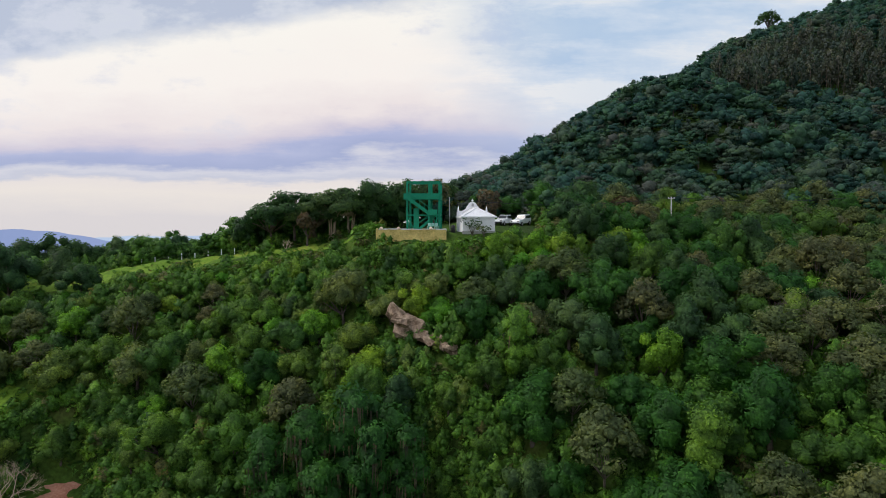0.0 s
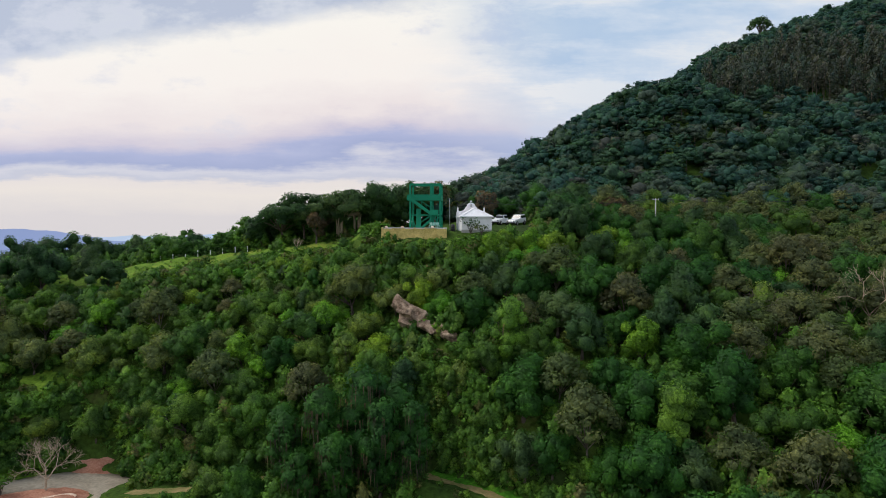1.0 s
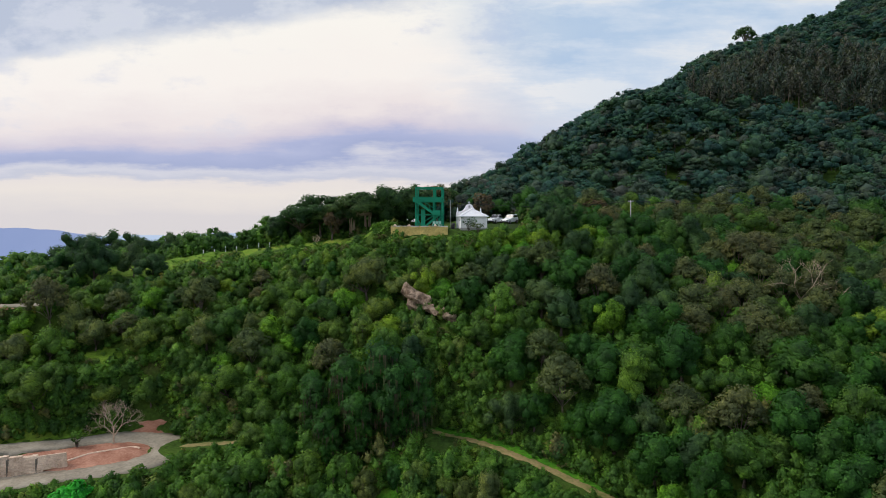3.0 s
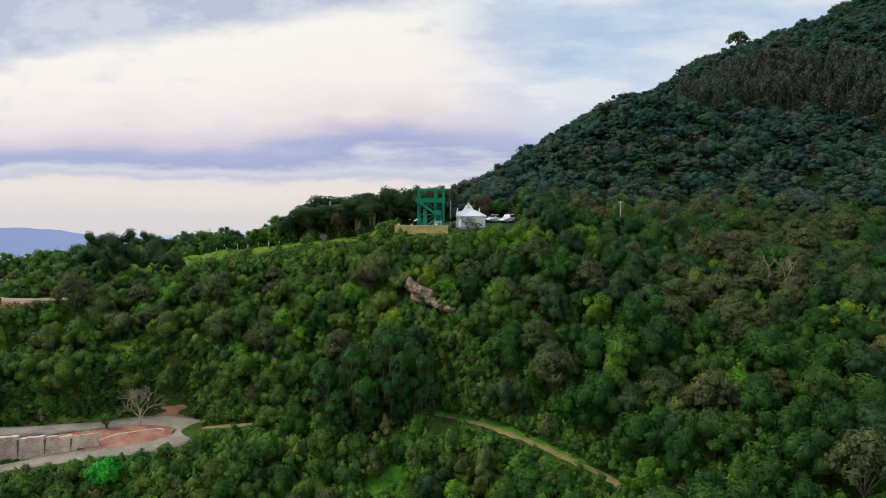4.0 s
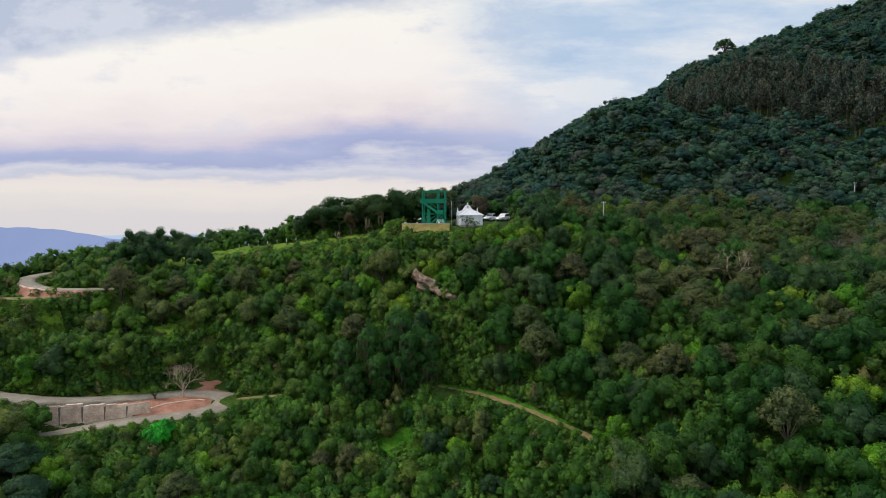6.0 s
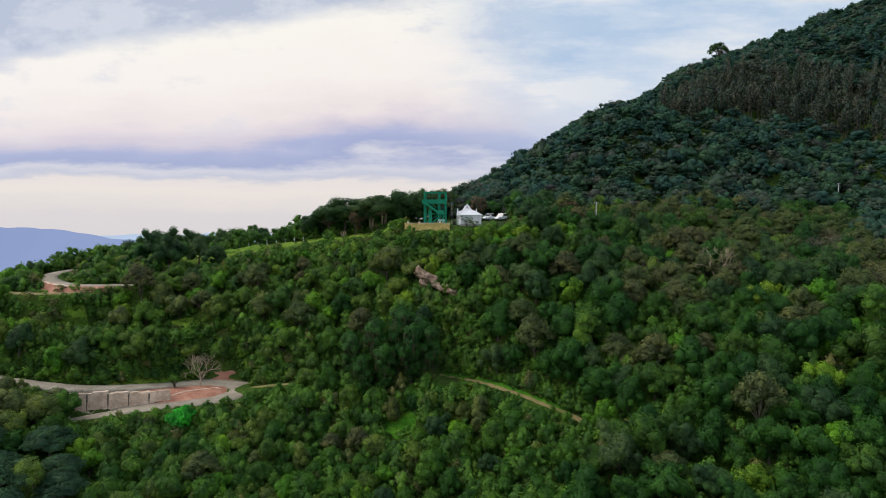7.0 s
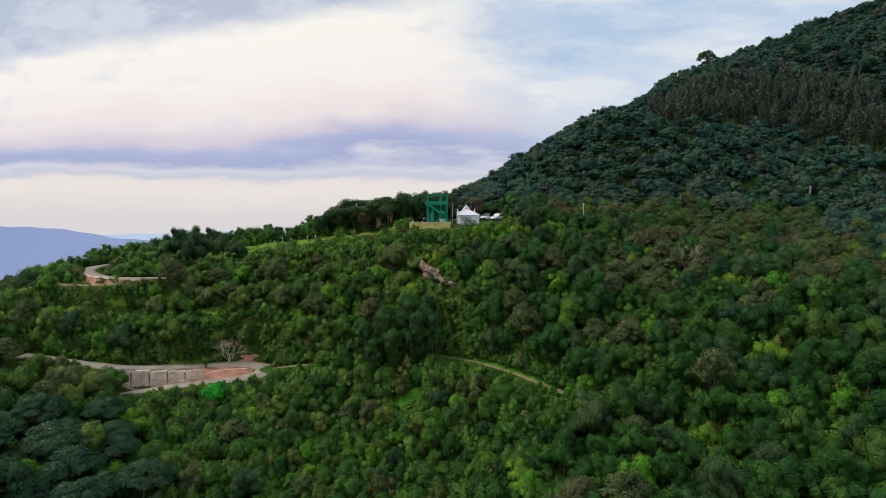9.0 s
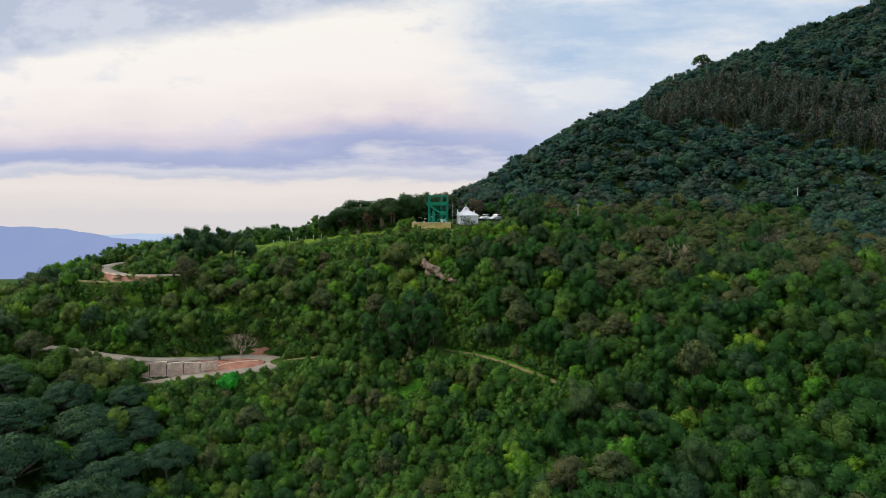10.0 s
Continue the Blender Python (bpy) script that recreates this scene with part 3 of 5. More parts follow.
def leaves_of(lobes, count, leaf, rng, low=-0.6, core=0.92, flat=1.0, heart=HEART):
    """Small leaf sprays over the outside of lobes (x, y, z, radius), and a thick heart in each lobe: corners three by three, and normals."""
    lobes = np.asarray(lobes, float)
    squash = np.array((1.0, 1.0, flat))
    w = lobes[:, 3] ** 2
    pick = rng.choice(len(lobes), count * 2, p=w / w.sum())
    d = unit(rng.standard_normal((count * 2, 3)))
    d[:, 2] = np.where(d[:, 2] < low, -d[:, 2], d[:, 2])
    c = lobes[pick, :3] + d * squash * (lobes[pick, 3] * rng.uniform(0.74, 1.20, count * 2))[:, None]
    deep = np.min(np.linalg.norm((c[:, None] - lobes[None, :, :3]) / squash, axis=2) / lobes[None, :, 3], axis=1)
    keep = np.argsort(deep + rng.uniform(0, 0.2, count * 2))[-count:]
    c, d = c[keep], d[keep]
    nrm = unit(d + 0.5 * rng.standard_normal((count, 3)) + np.array((0, 0, 0.45)))
    a = unit(np.cross(nrm, rng.standard_normal((count, 3))))
    b = np.cross(nrm, a)
    s = leaf * rng.uniform(0.6, 1.4, count)[:, None]
    v = np.stack([c + a * s * 0.72, c - a * s * 0.40 + b * s * 0.46, c - a * s * 0.30 - b * s * 0.50], 1).reshape(-1, 3)
    # the light falls on the clump as a whole more than on the single leaf
    middle = lobes[:, :3].mean(0)
    soft = np.repeat(unit(0.60 * d + 0.40 * unit(c - middle) + 0.34 * nrm + np.array((0, 0, 0.05))), 3, axis=0)
    if core:
        grow = lobes[:, 3] * core * rng.uniform(0.85, 1.05, len(lobes))
        lumps = 1.0 + sum(0.15 * np.sin(k * (heart @ rng.standard_normal((3, len(lobes)))).T + rng.uniform(0, 6.3, (len(lobes), 1))) for k in (2.0, 3.5))
        inner = heart[None] * squash * (grow[:, None] * lumps)[:, :, None] + lobes[:, None, :3]
        v = np.concatenate([v, inner.reshape(-1, 3)])
        soft = np.concatenate([soft, unit(HEART_BEND * np.tile(heart, (len(lobes), 1)) + 0.4 * unit(inner.reshape(-1, 3) - middle))])
    return v, soft


def lobes_round(rng, w, h, z0, n):
    """Lobes of an uneven crown of width w and height h above z0: a few boughs, each with smaller clumps round it."""
    out = [(0, 0, z0 + h * 0.42, w * 0.27), (rng.uniform(-0.1, 0.1) * w, rng.uniform(-0.1, 0.1) * w, z0 + h * 0.62, w * 0.2)]
    boughs = max(3, n // 4)
    for k in range(boughs):
        a, r = 2 * math.pi * (k + rng.uniform(0, 0.8)) / boughs, w * rng.uniform(0.18, 0.34)
        c = (r * math.cos(a), r * math.sin(a), z0 + h * rng.uniform(0.22, 0.68) * (1.1 - r / w))
        for j in range(n // boughs):
            d = rng.standard_normal(3) * w * 0.085
            out.append((c[0] + d[0], c[1] + d[1], min(max(c[2] + d[2] * 1.3, z0 + 0.05 * h), z0 + h * 0.9), w * rng.uniform(0.085, 0.165)))
    return out


def lobes_flat(rng, w, h, z0, n):
    """Lobes in flat, layered sprays, as on a rain tree."""
    out = []
    for k in range(n):
        a, r = rng.uniform(0, 2 * math.pi), w * 0.44 * math.sqrt(rng.uniform(0.02, 1))
        out.append((r * math.cos(a), r * math.sin(a), z0 + h * (0.9 - 0.55 * (r / (w * 0.44)) ** 2) * rng.uniform(0.72, 1.0), w * rng.uniform(0.08, 0.145)))
    return out


def lobes_airy(rng, w, h, z0, n):
    """Lobes of a loose, spreading crown: small tufts at the ends of boughs, with gaps between."""
    out = [(0, 0, z0 + h * 0.50, w * 0.17), (0.06 * w, -0.05 * w, z0 + h * 0.68, w * 0.15)]
    for k in range(n):
        a, f = 2.4 * k + rng.uniform(-0.4, 0.4), math.sqrt((k + 0.5) / n)
        r = w * 0.39 * f * rng.uniform(0.85, 1.1)
        out.append((r * math.cos(a), r * math.sin(a), z0 + h * (0.82 - 0.5 * f * f) * rng.uniform(0.80, 1.02), w * rng.uniform(0.085, 0.14)))
    return out


def lobes_wispy(rng, w, h, z0, n):
    """Lobes of a slender, feathery crown that opens towards the top."""
    out = []
    for k in range(n):
        f = (k + 0.5) / n
        a, r = 2.4 * k, w * 0.3 * math.sin(math.pi * min(f * 0.8 + 0.15, 1.0))
        out.append((r * math.cos(a), r * math.sin(a), z0 + h * (0.25 + 0.75 * f), w * rng.uniform(0.13, 0.24)))
    return out


def lobes_draped(rng, w, h, z0, n):
    """Lobes of a tall tree that creepers cover down to the ground."""
    out = []
    for k in range(n):
        f = rng.uniform(0, 1)
        a, r = rng.uniform(0, 2 * math.pi), w * (0.30 - 0.14 * abs(f - 0.65) + rng.uniform(-0.08, 0.05))
        out.append((r * math.cos(a), r * math.sin(a), z0 + h * (0.08 + 0.82 * f), w * rng.uniform(0.10, 0.19)))
    return out + [(0, 0, z0 + h * f, w * 0.26) for f in (0.2, 0.45, 0.7, 0.86)]


def trunk_of(rng, lobes, z0, girth, limbs=5, sides=6):
    """A tapered, leaning trunk with limbs that reach into the lobes."""
    lean = rng.uniform(-0.06, 0.06, 2) * z0
    top = (lean[0], lean[1], z0 + 0.25)
    bm = tube([(0, 0, -0.8), (0, 0, 0.15), (lean[0] * 0.4, lean[1] * 0.4, z0 * 0.55), top], [girth * 1.5, girth * 1.15, girth * 0.85, girth * 0.7], sides)
    for k in rng.permutation(len(lobes))[:limbs]:
        x, y, z, r = lobes[k]
        mid = (top[0] + (x - top[0]) * 0.5 + rng.uniform(-0.2, 0.2), top[1] + (y - top[1]) * 0.5 + rng.uniform(-0.2, 0.2), top[2] + (z - top[2]) * 0.42)
        tube([(lean[0] * 0.9, lean[1] * 0.9, z0 * 0.9), mid, (x, y, z)], [girth * 0.5, girth * 0.34, girth * 0.12], 5, bm)
    return bm


def hanging(lobes, count, rng, base):
    """Withered creepers that hang from the lobes: narrow strands."""
    lobes = np.asarray(lobes, float)
    k = rng.integers(0, len(lobes), count)
    a = rng.uniform(0, 2 * math.pi, count)
    way = np.column_stack([np.cos(a), np.sin(a), np.zeros(count)])
    top = lobes[k, :3] + way * (lobes[k, 3] * rng.uniform(0.8, 1.1, count))[:, None]
    side = np.column_stack([-way[:, 1], way[:, 0], np.zeros(count)]) * rng.uniform(0.025, 0.075, count)[:, None]
    end = top + way * 0.1 - np.column_stack([np.zeros(count), np.zeros(count), np.minimum(rng.uniform(0.5, 1.9, count), np.maximum(top[:, 2] - base, 0.4))])
    return np.stack([top - side, end, top + side], 1).reshape(-1, 3), np.repeat(unit(way + np.array((0, 0, 0.3))), 3, axis=0)


def tree(name, rng, shape, w, h, z0, n, count, leaf, mat, girth, label, category="tree", group="", bark=None, limbs=5, low=-0.6, core=0.92, flat=1.0, vines=0, stems=1):
    """One tree at the origin: trunk and crown."""
    lobes = shape(rng, w, h, z0, n)
    top = thing(name, 0, 0, 0, label, category, group)
    bm = trunk_of(rng, lobes, z0, girth, limbs)
    for k in range(stems - 1):
        x, y = rng.uniform(-1.1, 1.1), rng.uniform(-0.6, 0.6)
        tube([(x, y, -0.6), (x * 0.9, y * 0.9, z0 * 0.6), (x * 1.4, y * 1.2, z0 + h * 0.35)], [girth * 0.75, girth * 0.5, girth * 0.3], 6, bm)
    part("trunk", bm, bark or M_BARK, top, smooth=True)
    part("crown", leaf_mesh("crown", leaves_of(lobes, count, leaf, rng, low, core, flat), mat), mat, top)
    if vines:
        part("hanging_creepers", leaf_mesh("hanging_creepers", hanging(lobes, vines, rng, 0.1), M_VINE), M_VINE, top, "withered brown hanging creepers")["kind"] = "stuff"
    return top


def branching(bm, rng, p, d, length, r, depth, sides=5):
    """A bare bough that forks and forks again."""
    q = [p + d * length * f + Vector(rng.uniform(-1, 1, 3)) * length * 0.05 * (f > 0) for f in (0, 0.5, 1)]
    tube(q, [r, r * 0.8, r * 0.62], sides, bm)
    if depth:
        for k in range(3 if depth > 1 else 2 + int(rng.integers(0, 2))):
            side = Vector(rng.uniform(-1, 1, 3))
            side = (side - d * side.dot(d)).normalized()
            branching(bm, rng, q[2] if k else q[1] * 0.35 + q[2] * 0.65, (d * 0.75 + side * rng.uniform(0.5, 0.8) + Vector((0, 0, 0.12))).normalized(), length * rng.uniform(0.6, 0.82), r * 0.58, depth - 1, 4 if depth > 2 else 3)


def bare_tree(seed, x, y, tall, r, label, mat=None, depth=4, sink=0.3):
    rng = np.random.default_rng(seed)
    ob = thing("bare_tree", x, y, h1(x, y) - sink, label, "tree", "leafless trees")
    bm = tube([(0, 0, -0.4), (0.03, 0, tall * 0.15), (0.08, 0.02, tall * 0.3)], [r * 1.3, r * 1.05, r * 0.9])
    for k in range(4):
        a = k * 1.6 + rng.uniform(0, 0.7)
        branching(bm, rng, Vector((0.08, 0.02, tall * (0.24 + 0.02 * k))), Vector((math.cos(a) * 0.62, math.sin(a) * 0.62, 0.78)).normalized(), tall * 0.27, r * 0.62, depth - 1)
    part("trunk", bm, mat or M_BARK_PALE, ob)
    return ob


rngf = np.random.default_rng(11)
STYLES = {}


def style(key, models, **k):
    """Keeps models of a tree; they are taken away once copied."""
    STYLES[key] = [tree(rng=np.random.default_rng(100 + 7 * i + len(key) * 13), **k) for i in range(models)]


style("green", 5, name="broadleaf_tree", shape=lobes_round, w=5.8, h=5.2, z0=0.8, n=24, count=2000, leaf=0.215, mat=M_LEAF, girth=0.16,
      label="rounded green broadleaf tree on the wooded slope", group="green hillside trees")
style("dark", 3, name="dark_tree", shape=lobes_round, w=6.2, h=5.6, z0=1.2, n=24, count=2000, leaf=0.225, mat=M_LEAF_DARK, girth=0.2,
      label="dense dark green broadleaf tree", group="dark hillside trees")
style("bright", 3, name="bright_tree", shape=lobes_round, w=5.0, h=4.4, z0=0.5, n=22, count=1750, leaf=0.21, mat=M_LEAF_BRIGHT, girth=0.15,
      label="fresh bright green leafy tree", group="bright green trees")
style("olive", 4, name="olive_tree", shape=lobes_airy, w=6.2, h=5.2, z0=1.0, n=34, count=1800, leaf=0.21, mat=M_LEAF_OLIVE, girth=0.10,
      label="dry olive-brown tree with thin foliage and pale boughs", group="dry hillside trees", low=-0.3, core=0.62, bark=M_BARK_GREY, limbs=10, flat=0.8)
style("light", 4, name="leafy_tree", shape=lobes_round, w=5.2, h=4.6, z0=0.5, n=22, count=1800, leaf=0.21, mat=M_LEAF_LIGHT, girth=0.14,
      label="mid-green bushy tree with light yellow-green tips", group="leafy hillside trees")
style("deep", 4, name="shady_tree", shape=lobes_round, w=5.8, h=5.4, z0=0.9, n=24, count=2000, leaf=0.215, mat=M_LEAF_SHADE, girth=0.17,
      label="full deep green tree with a lumpy crown", group="deep green hillside trees")
style("draped", 4, name="draped_tree", shape=lobes_draped, w=4.6, h=7.0, z0=0.3, n=26, count=1850, leaf=0.215, mat=M_LEAF, girth=0.17,
      label="tall narrow tree hung with green creepers", group="creeper-hung trees", vines=36)
style("veiled", 4, name="veiled_tree", shape=lobes_draped, w=4.4, h=7.4, z0=0.3, n=26, count=1800, leaf=0.22, mat=M_LEAF_SHADE, girth=0.17,
      label="tall dark tree veiled in withered hanging creepers", group="veiled trees", vines=220)
style("mound", 4, name="creeper_mound", shape=lobes_draped, w=3.8, h=2.6, z0=-0.2, n=20, count=1150, leaf=0.20, mat=M_LEAF_VINE, girth=0.08,
      label="low fresh green mound of creepers over scrub", category="shrub", group="creeper mounds", vines=30)
style("blue", 4, name="spreading_tree", shape=lobes_flat, w=10.0, h=4.8, z0=2.6, n=64, count=5200, leaf=0.27, mat=M_LEAF_BLUE, girth=0.24,
      label="wide spreading blue-green tree with layered feathery boughs", group="spreading trees", limbs=22, bark=M_BARK_GREY, low=-0.2, core=0.55, flat=0.55)
SIZE = {"green": (5.6, 5.8), "dark": (6.2, 6.8), "bright": (5.0, 4.8), "olive": (6.0, 5.8), "blue": (10.0, 7.4), "light": (5.2, 5.1), "draped": (4.6, 7.0), "deep": (5.8, 6.0), "veiled": (4.4, 7.4), "mound": (3.6, 2.6)}


def plant(key, x, y, s=1.0, sink=0.0):
    ob = STYLES[key][int(rngf.integers(0, len(STYLES[key])))]
    return copy_thing(ob, pose(x, y, h1(x, y) - sink, rngf.uniform(-4, 4), rngf.uniform(-4, 4), rngf.uniform(0, 360)) @ Matrix.Diagonal((s * rngf.uniform(0.9, 1.1), s * rngf.uniform(0.9, 1.1), s * rngf.uniform(0.9, 1.12), 1)))


# open places that no tree hides from along the way
OPEN = [tuple(p) for p in ROADS[0][0][::4] if p[0] > -56.5] + [(-54, 46.3, 11.5), (-50, 47.4, 11.0), (-46, 48.6, 11.5), (-41, 52, 12), (-38.5, 52.5, 12), (-45, 51, 12.3), (-41.6, 54.2, 15), (-39, 59, 13), (-39.7, 43, 9.6), (-39.4, 43, 10.6), (-40.3, 43.2, 10)]
OPEN += [(-1, 52.6, h1(-1, 52.6) + 0.2), (1.5, 51, h1(1.5, 51) + 0.2), (4.5, 49, h1(4.5, 49) + 0.2), (8, 46.2, h1(8, 46.2) + 0.2), (12, 43, h1(12, 43) + 0.2)]
OPEN += [tuple(p) for p in smooth_line([(-31.5, 53.7, 11.8), (-27, 52.9, 12.4)], 2)] + [tuple(p) for p in smooth_line(TRAIL[5:10], 2)]
OPEN += [(-7.3, 43, 8.9), (-8.6, 43, 8.9), (-6.2, 43.6, 9.2), (-8, 41.8, 8.4)] + [(x, 77.6, 37.3) for x in (-8.4, -6.5, -4.5, -2.5, -0.5, 1.5)] + [(x, 78.3, 38.0) for x in (2.7, 4.0, 5.4, 6.9)]
OPEN += [(-4.6, 61.8, 29.3), (-3.3, 61.4, 28.6), (-2, 61, 27.9), (-0.6, 60.6, 27.1), (0.5, 60.4, 26.6)]
OPEN += [(x, 78.0, 38.3) for x in (-8, -5, -2, 1, 3, 5, 7)] + [(4.7, 79, 39.5), (10, 90, 39.8), (12.5, 91, 40.2), (11.5, 90.8, 39.7), (13.4, 91.2, 40.0)]
OPEN += [(x, y, h1(x, y) + 0.25) for x, y in ((-13, 82), (-18, 84.5), (-18, 90), (-24, 87.5), (-24, 92), (-30, 87.5), (-30, 93), (-36, 87), (-36, 93), (-42, 85), (-42, 92), (-48, 83.5), (-48, 90), (-54, 81.5), (-54, 87), (-58, 84))]
OPEN += [(x, y, h1(x, y) + 0.3) for x, y in ((-49.6, 62.2), (-48.6, 64.2), (-47.2, 62.2), (-45.6, 63), (-46.8, 63.8), (-66.4, 58.2), (-64.2, 59.2))]
OPEN += [(-66, 67.6, 27.2), (-71, 67.4, 27.4), (-76, 70, 27.8), (-79, 75, 28.2), (-79, 79, 28.8), (-73, 60.6, 26.6), (-66, 64.2, 26.4), (-69, 63.6, 26.4), (-71.5, 64.0, 26.4), (-75.5, 66, 26.9), (-77, 62, 26.6), (31, 80, 42.0), (95, 105, 44.5)]
OPEN += [(x, y, h1(x, y) + 0.8) for x, y in ((-17.4, 93.5), (-15.2, 94.5), (-20, 92), (-10.4, 78.6), (-9.6, 77.4), (-13, 80))]
OPEN = np.array(OPEN, float)
EYES = np.array([(0, 0, 40), (-0.3, -16, 40), (-0.6, -31, 40), (-0.9, -46, 40), (-1.1, -62, 40)], float)


def hides(x, y, z, r):
    """Whether a ball of foliage stands before one of the open places."""
    c = np.array((x, y, z))
    for e in EYES:
        d = OPEN - e
        t = np.clip(((c - e) * d).sum(1) / (d * d).sum(1), 0, 0.985)
        if (np.linalg.norm(e + t[:, None] * d - c, axis=1) < r).any():
            return True
    return False


def unseen(x, y, top):
    """Whether a plant's top lies behind higher ground from both ends of the way."""
    for e in (EYES[0], EYES[-1]):
        f = np.linspace(0.3, 0.97, 30)
        if not (land(e[0] + (x - e[0]) * f, e[1] + (y - e[1]) * f) - 1.0 > e[2] + (top - e[2]) * f).any():
            return False
    return True


def near_road(x, y, gap):
    return any((np.hypot(line[:, 0] - x, line[:, 1] - y) < half + gap).any() for line, half in ROADS)


def in_meadow(x, y):
    c, inside = np.array(MEADOW, float), False
    for (x0, y0), (x1, y1) in zip(c, np.roll(c, -1, 0)):
        if (y0 > y) != (y1 > y) and x < (x1 - x0) * (y - y0) / (y1 - y0) + x0:
            inside = not inside
    return inside


# trees that stand out, by kind: x, y, size
CHOSEN = {
    "bright": [(9, 69.5, 0.8), (12.5, 70.5, 0.85), (16, 69, 0.7), (8.4, 73.4, 0.86), (11.4, 73.6, 0.92), (14.4, 73.2, 0.85), (6.4, 71.4, 0.72), (22, 75, 0.95), (25, 75.5, 1.0), (28, 74, 0.8), (24, 72, 0.8), (-62, 9, 1.0), (-30, 61, 0.7), (18, 45, 0.8), (-14, 66, 0.9), (43, 21, 0.9), (48, 8, 0.9)],
    "light": [(-60.5, 40.5, 1.0), (-67, 35, 1.3), (-62.5, 44.6, 0.78), (-59.7, 44.7, 0.8), (-65.4, 44.0, 0.85), (-70.5, 43.4, 0.9), (-36, 62, 0.6), (-39, 63.8, 0.6), (-54, 57.8, 0.55), (-33.6, 60, 0.6), (-41, 66.5, 0.7), (-31, 57.5, 0.6), (0.5, 55.5, 0.7), (4, 52.5, 0.6)],
    "veiled": [(-8, 50.6, 1.4), (-4.6, 50.9, 1.3), (-12, 50.4, 1.15), (-15, 50.1, 1.0), (-6, 48.6, 1.15), (-10, 48.2, 1.1), (-13.5, 47.6, 0.95), (-3.0, 48.6, 1.0), (-16.5, 53.5, 0.9)],
    "draped": [(7, 57, 1.0), (20, 44, 1.0)],
    "blue": [(-64, 21, 1.05), (-54, 24, 1.0), (-57, 13, 1.1), (-46, 15, 0.85), (-70, 30, 0.9), (-76, 18, 1.1), (-50, 20, 0.9), (-60, 29, 0.85), (-68, 12, 1.0), (-46, 8, 0.9), (-41, 21, 0.7), (-53, 33, 0.7), (-60, 17, 0.7), (-66, 17, 0.75), (-52, 16, 0.65), (-58, 20, 0.7), (-47, 26, 0.65), (-56, 8, 0.7), (-72, 23, 0.8), (-63, 25, 0.7), (-43, 12, 0.65), (-50, 10, 0.7), (-68, 26, 0.75), (-49, 29, 0.65), (-45, 18.5, 0.6), (-56, 28, 0.65)],
    "olive": [(-58.6, 42.6, 0.95), (-64, 41.5, 1.0), (-75, 42.5, 0.9), (-63, 34.5, 1.0), (24.6, 41.5, 0.85), (33, 62, 1.0), (38, 57, 1.05), (43, 62, 1.0), (47, 56, 1.0), (36, 50, 1.0), (30, 52, 0.9), (9, 60, 0.85), (15.5, 14.5, 1.0), (20.7, 12.5, 1.1), (-33, 33, 0.9), (52, 65, 1.1), (58, 58, 1.0)],
    "dark": [(-75, 97, 1.2), (-69.5, 98, 1.25), (-65, 99, 0.95), (-61, 98, 0.9), (-57.4, 99, 0.82), (-53.6, 98.5, 0.85), (-49.8, 99.5, 0.75), (-45.2, 100, 0.82), (27, 60, 1.0), (24, 57, 0.9), (-52, 80, 1.0), (-57, 77, 1.1), (-62, 82, 1.0), (-48, 78, 0.8)],
    "green": [(-61.5, 37.5, 1.15), (-58, 38, 1.0), (-56.4, 41.2, 0.9), (-66.5, 44.2, 0.8), (-72, 32.5, 1.3)],
}
planted = []
for key, spots in CHOSEN.items():
    for x, y, s in spots:
        plant(key, x, y, s)
        planted.append((x, y, SIZE[key][0] * s * 0.5))


def tone_at(x, y):
    """Which kind grows where: drier to the right, fresher low on the slope, with side light put into the mix."""
    dry = np.clip((x - 18) / 30, 0, 1) * np.clip((y - 34) / 22, 0, 1)
    # paler kinds left and darker ones right stand in for light from the left
    left_light = np.clip((2 - x) / 22, 0, 1)
    high = np.clip((y - 48) / 20, 0, 1)
    deep = np.clip((x + 3) / 16, 0, 1) * (1 - dry)
    p = np.array([0.36, 0.10, 0.12, 0.05, 0.26, 0.14]) + np.array([-0.16, 0.08, -0.06, 0.38, -0.14, -0.10]) * dry
    p += np.array([-0.10, 0.0, 0.06, 0.03, 0.16, -0.10]) * left_light + np.array([0.02, 0.10, -0.06, 0.0, -0.14, 0.04]) * deep + np.array([0, 0.04, -0.05, 0.08, 0, -0.04]) * high
    p = np.maximum(p, 0.01)
    key = ("green", "dark", "bright", "olive", "light", "draped")[int(rngf.choice(6, p=p / p.sum()))]
    return "deep" if key in ("green", "light", "draped") and rngf.random() < 0.85 * deep + 0.6 * dry + 0.15 else key


def creeper_slope(x, y):
    """The slope below the road and the trail, where creepers cover the scrub."""
    return y < 47 and -46 < x < 15 and h1(x, y) < 13.2


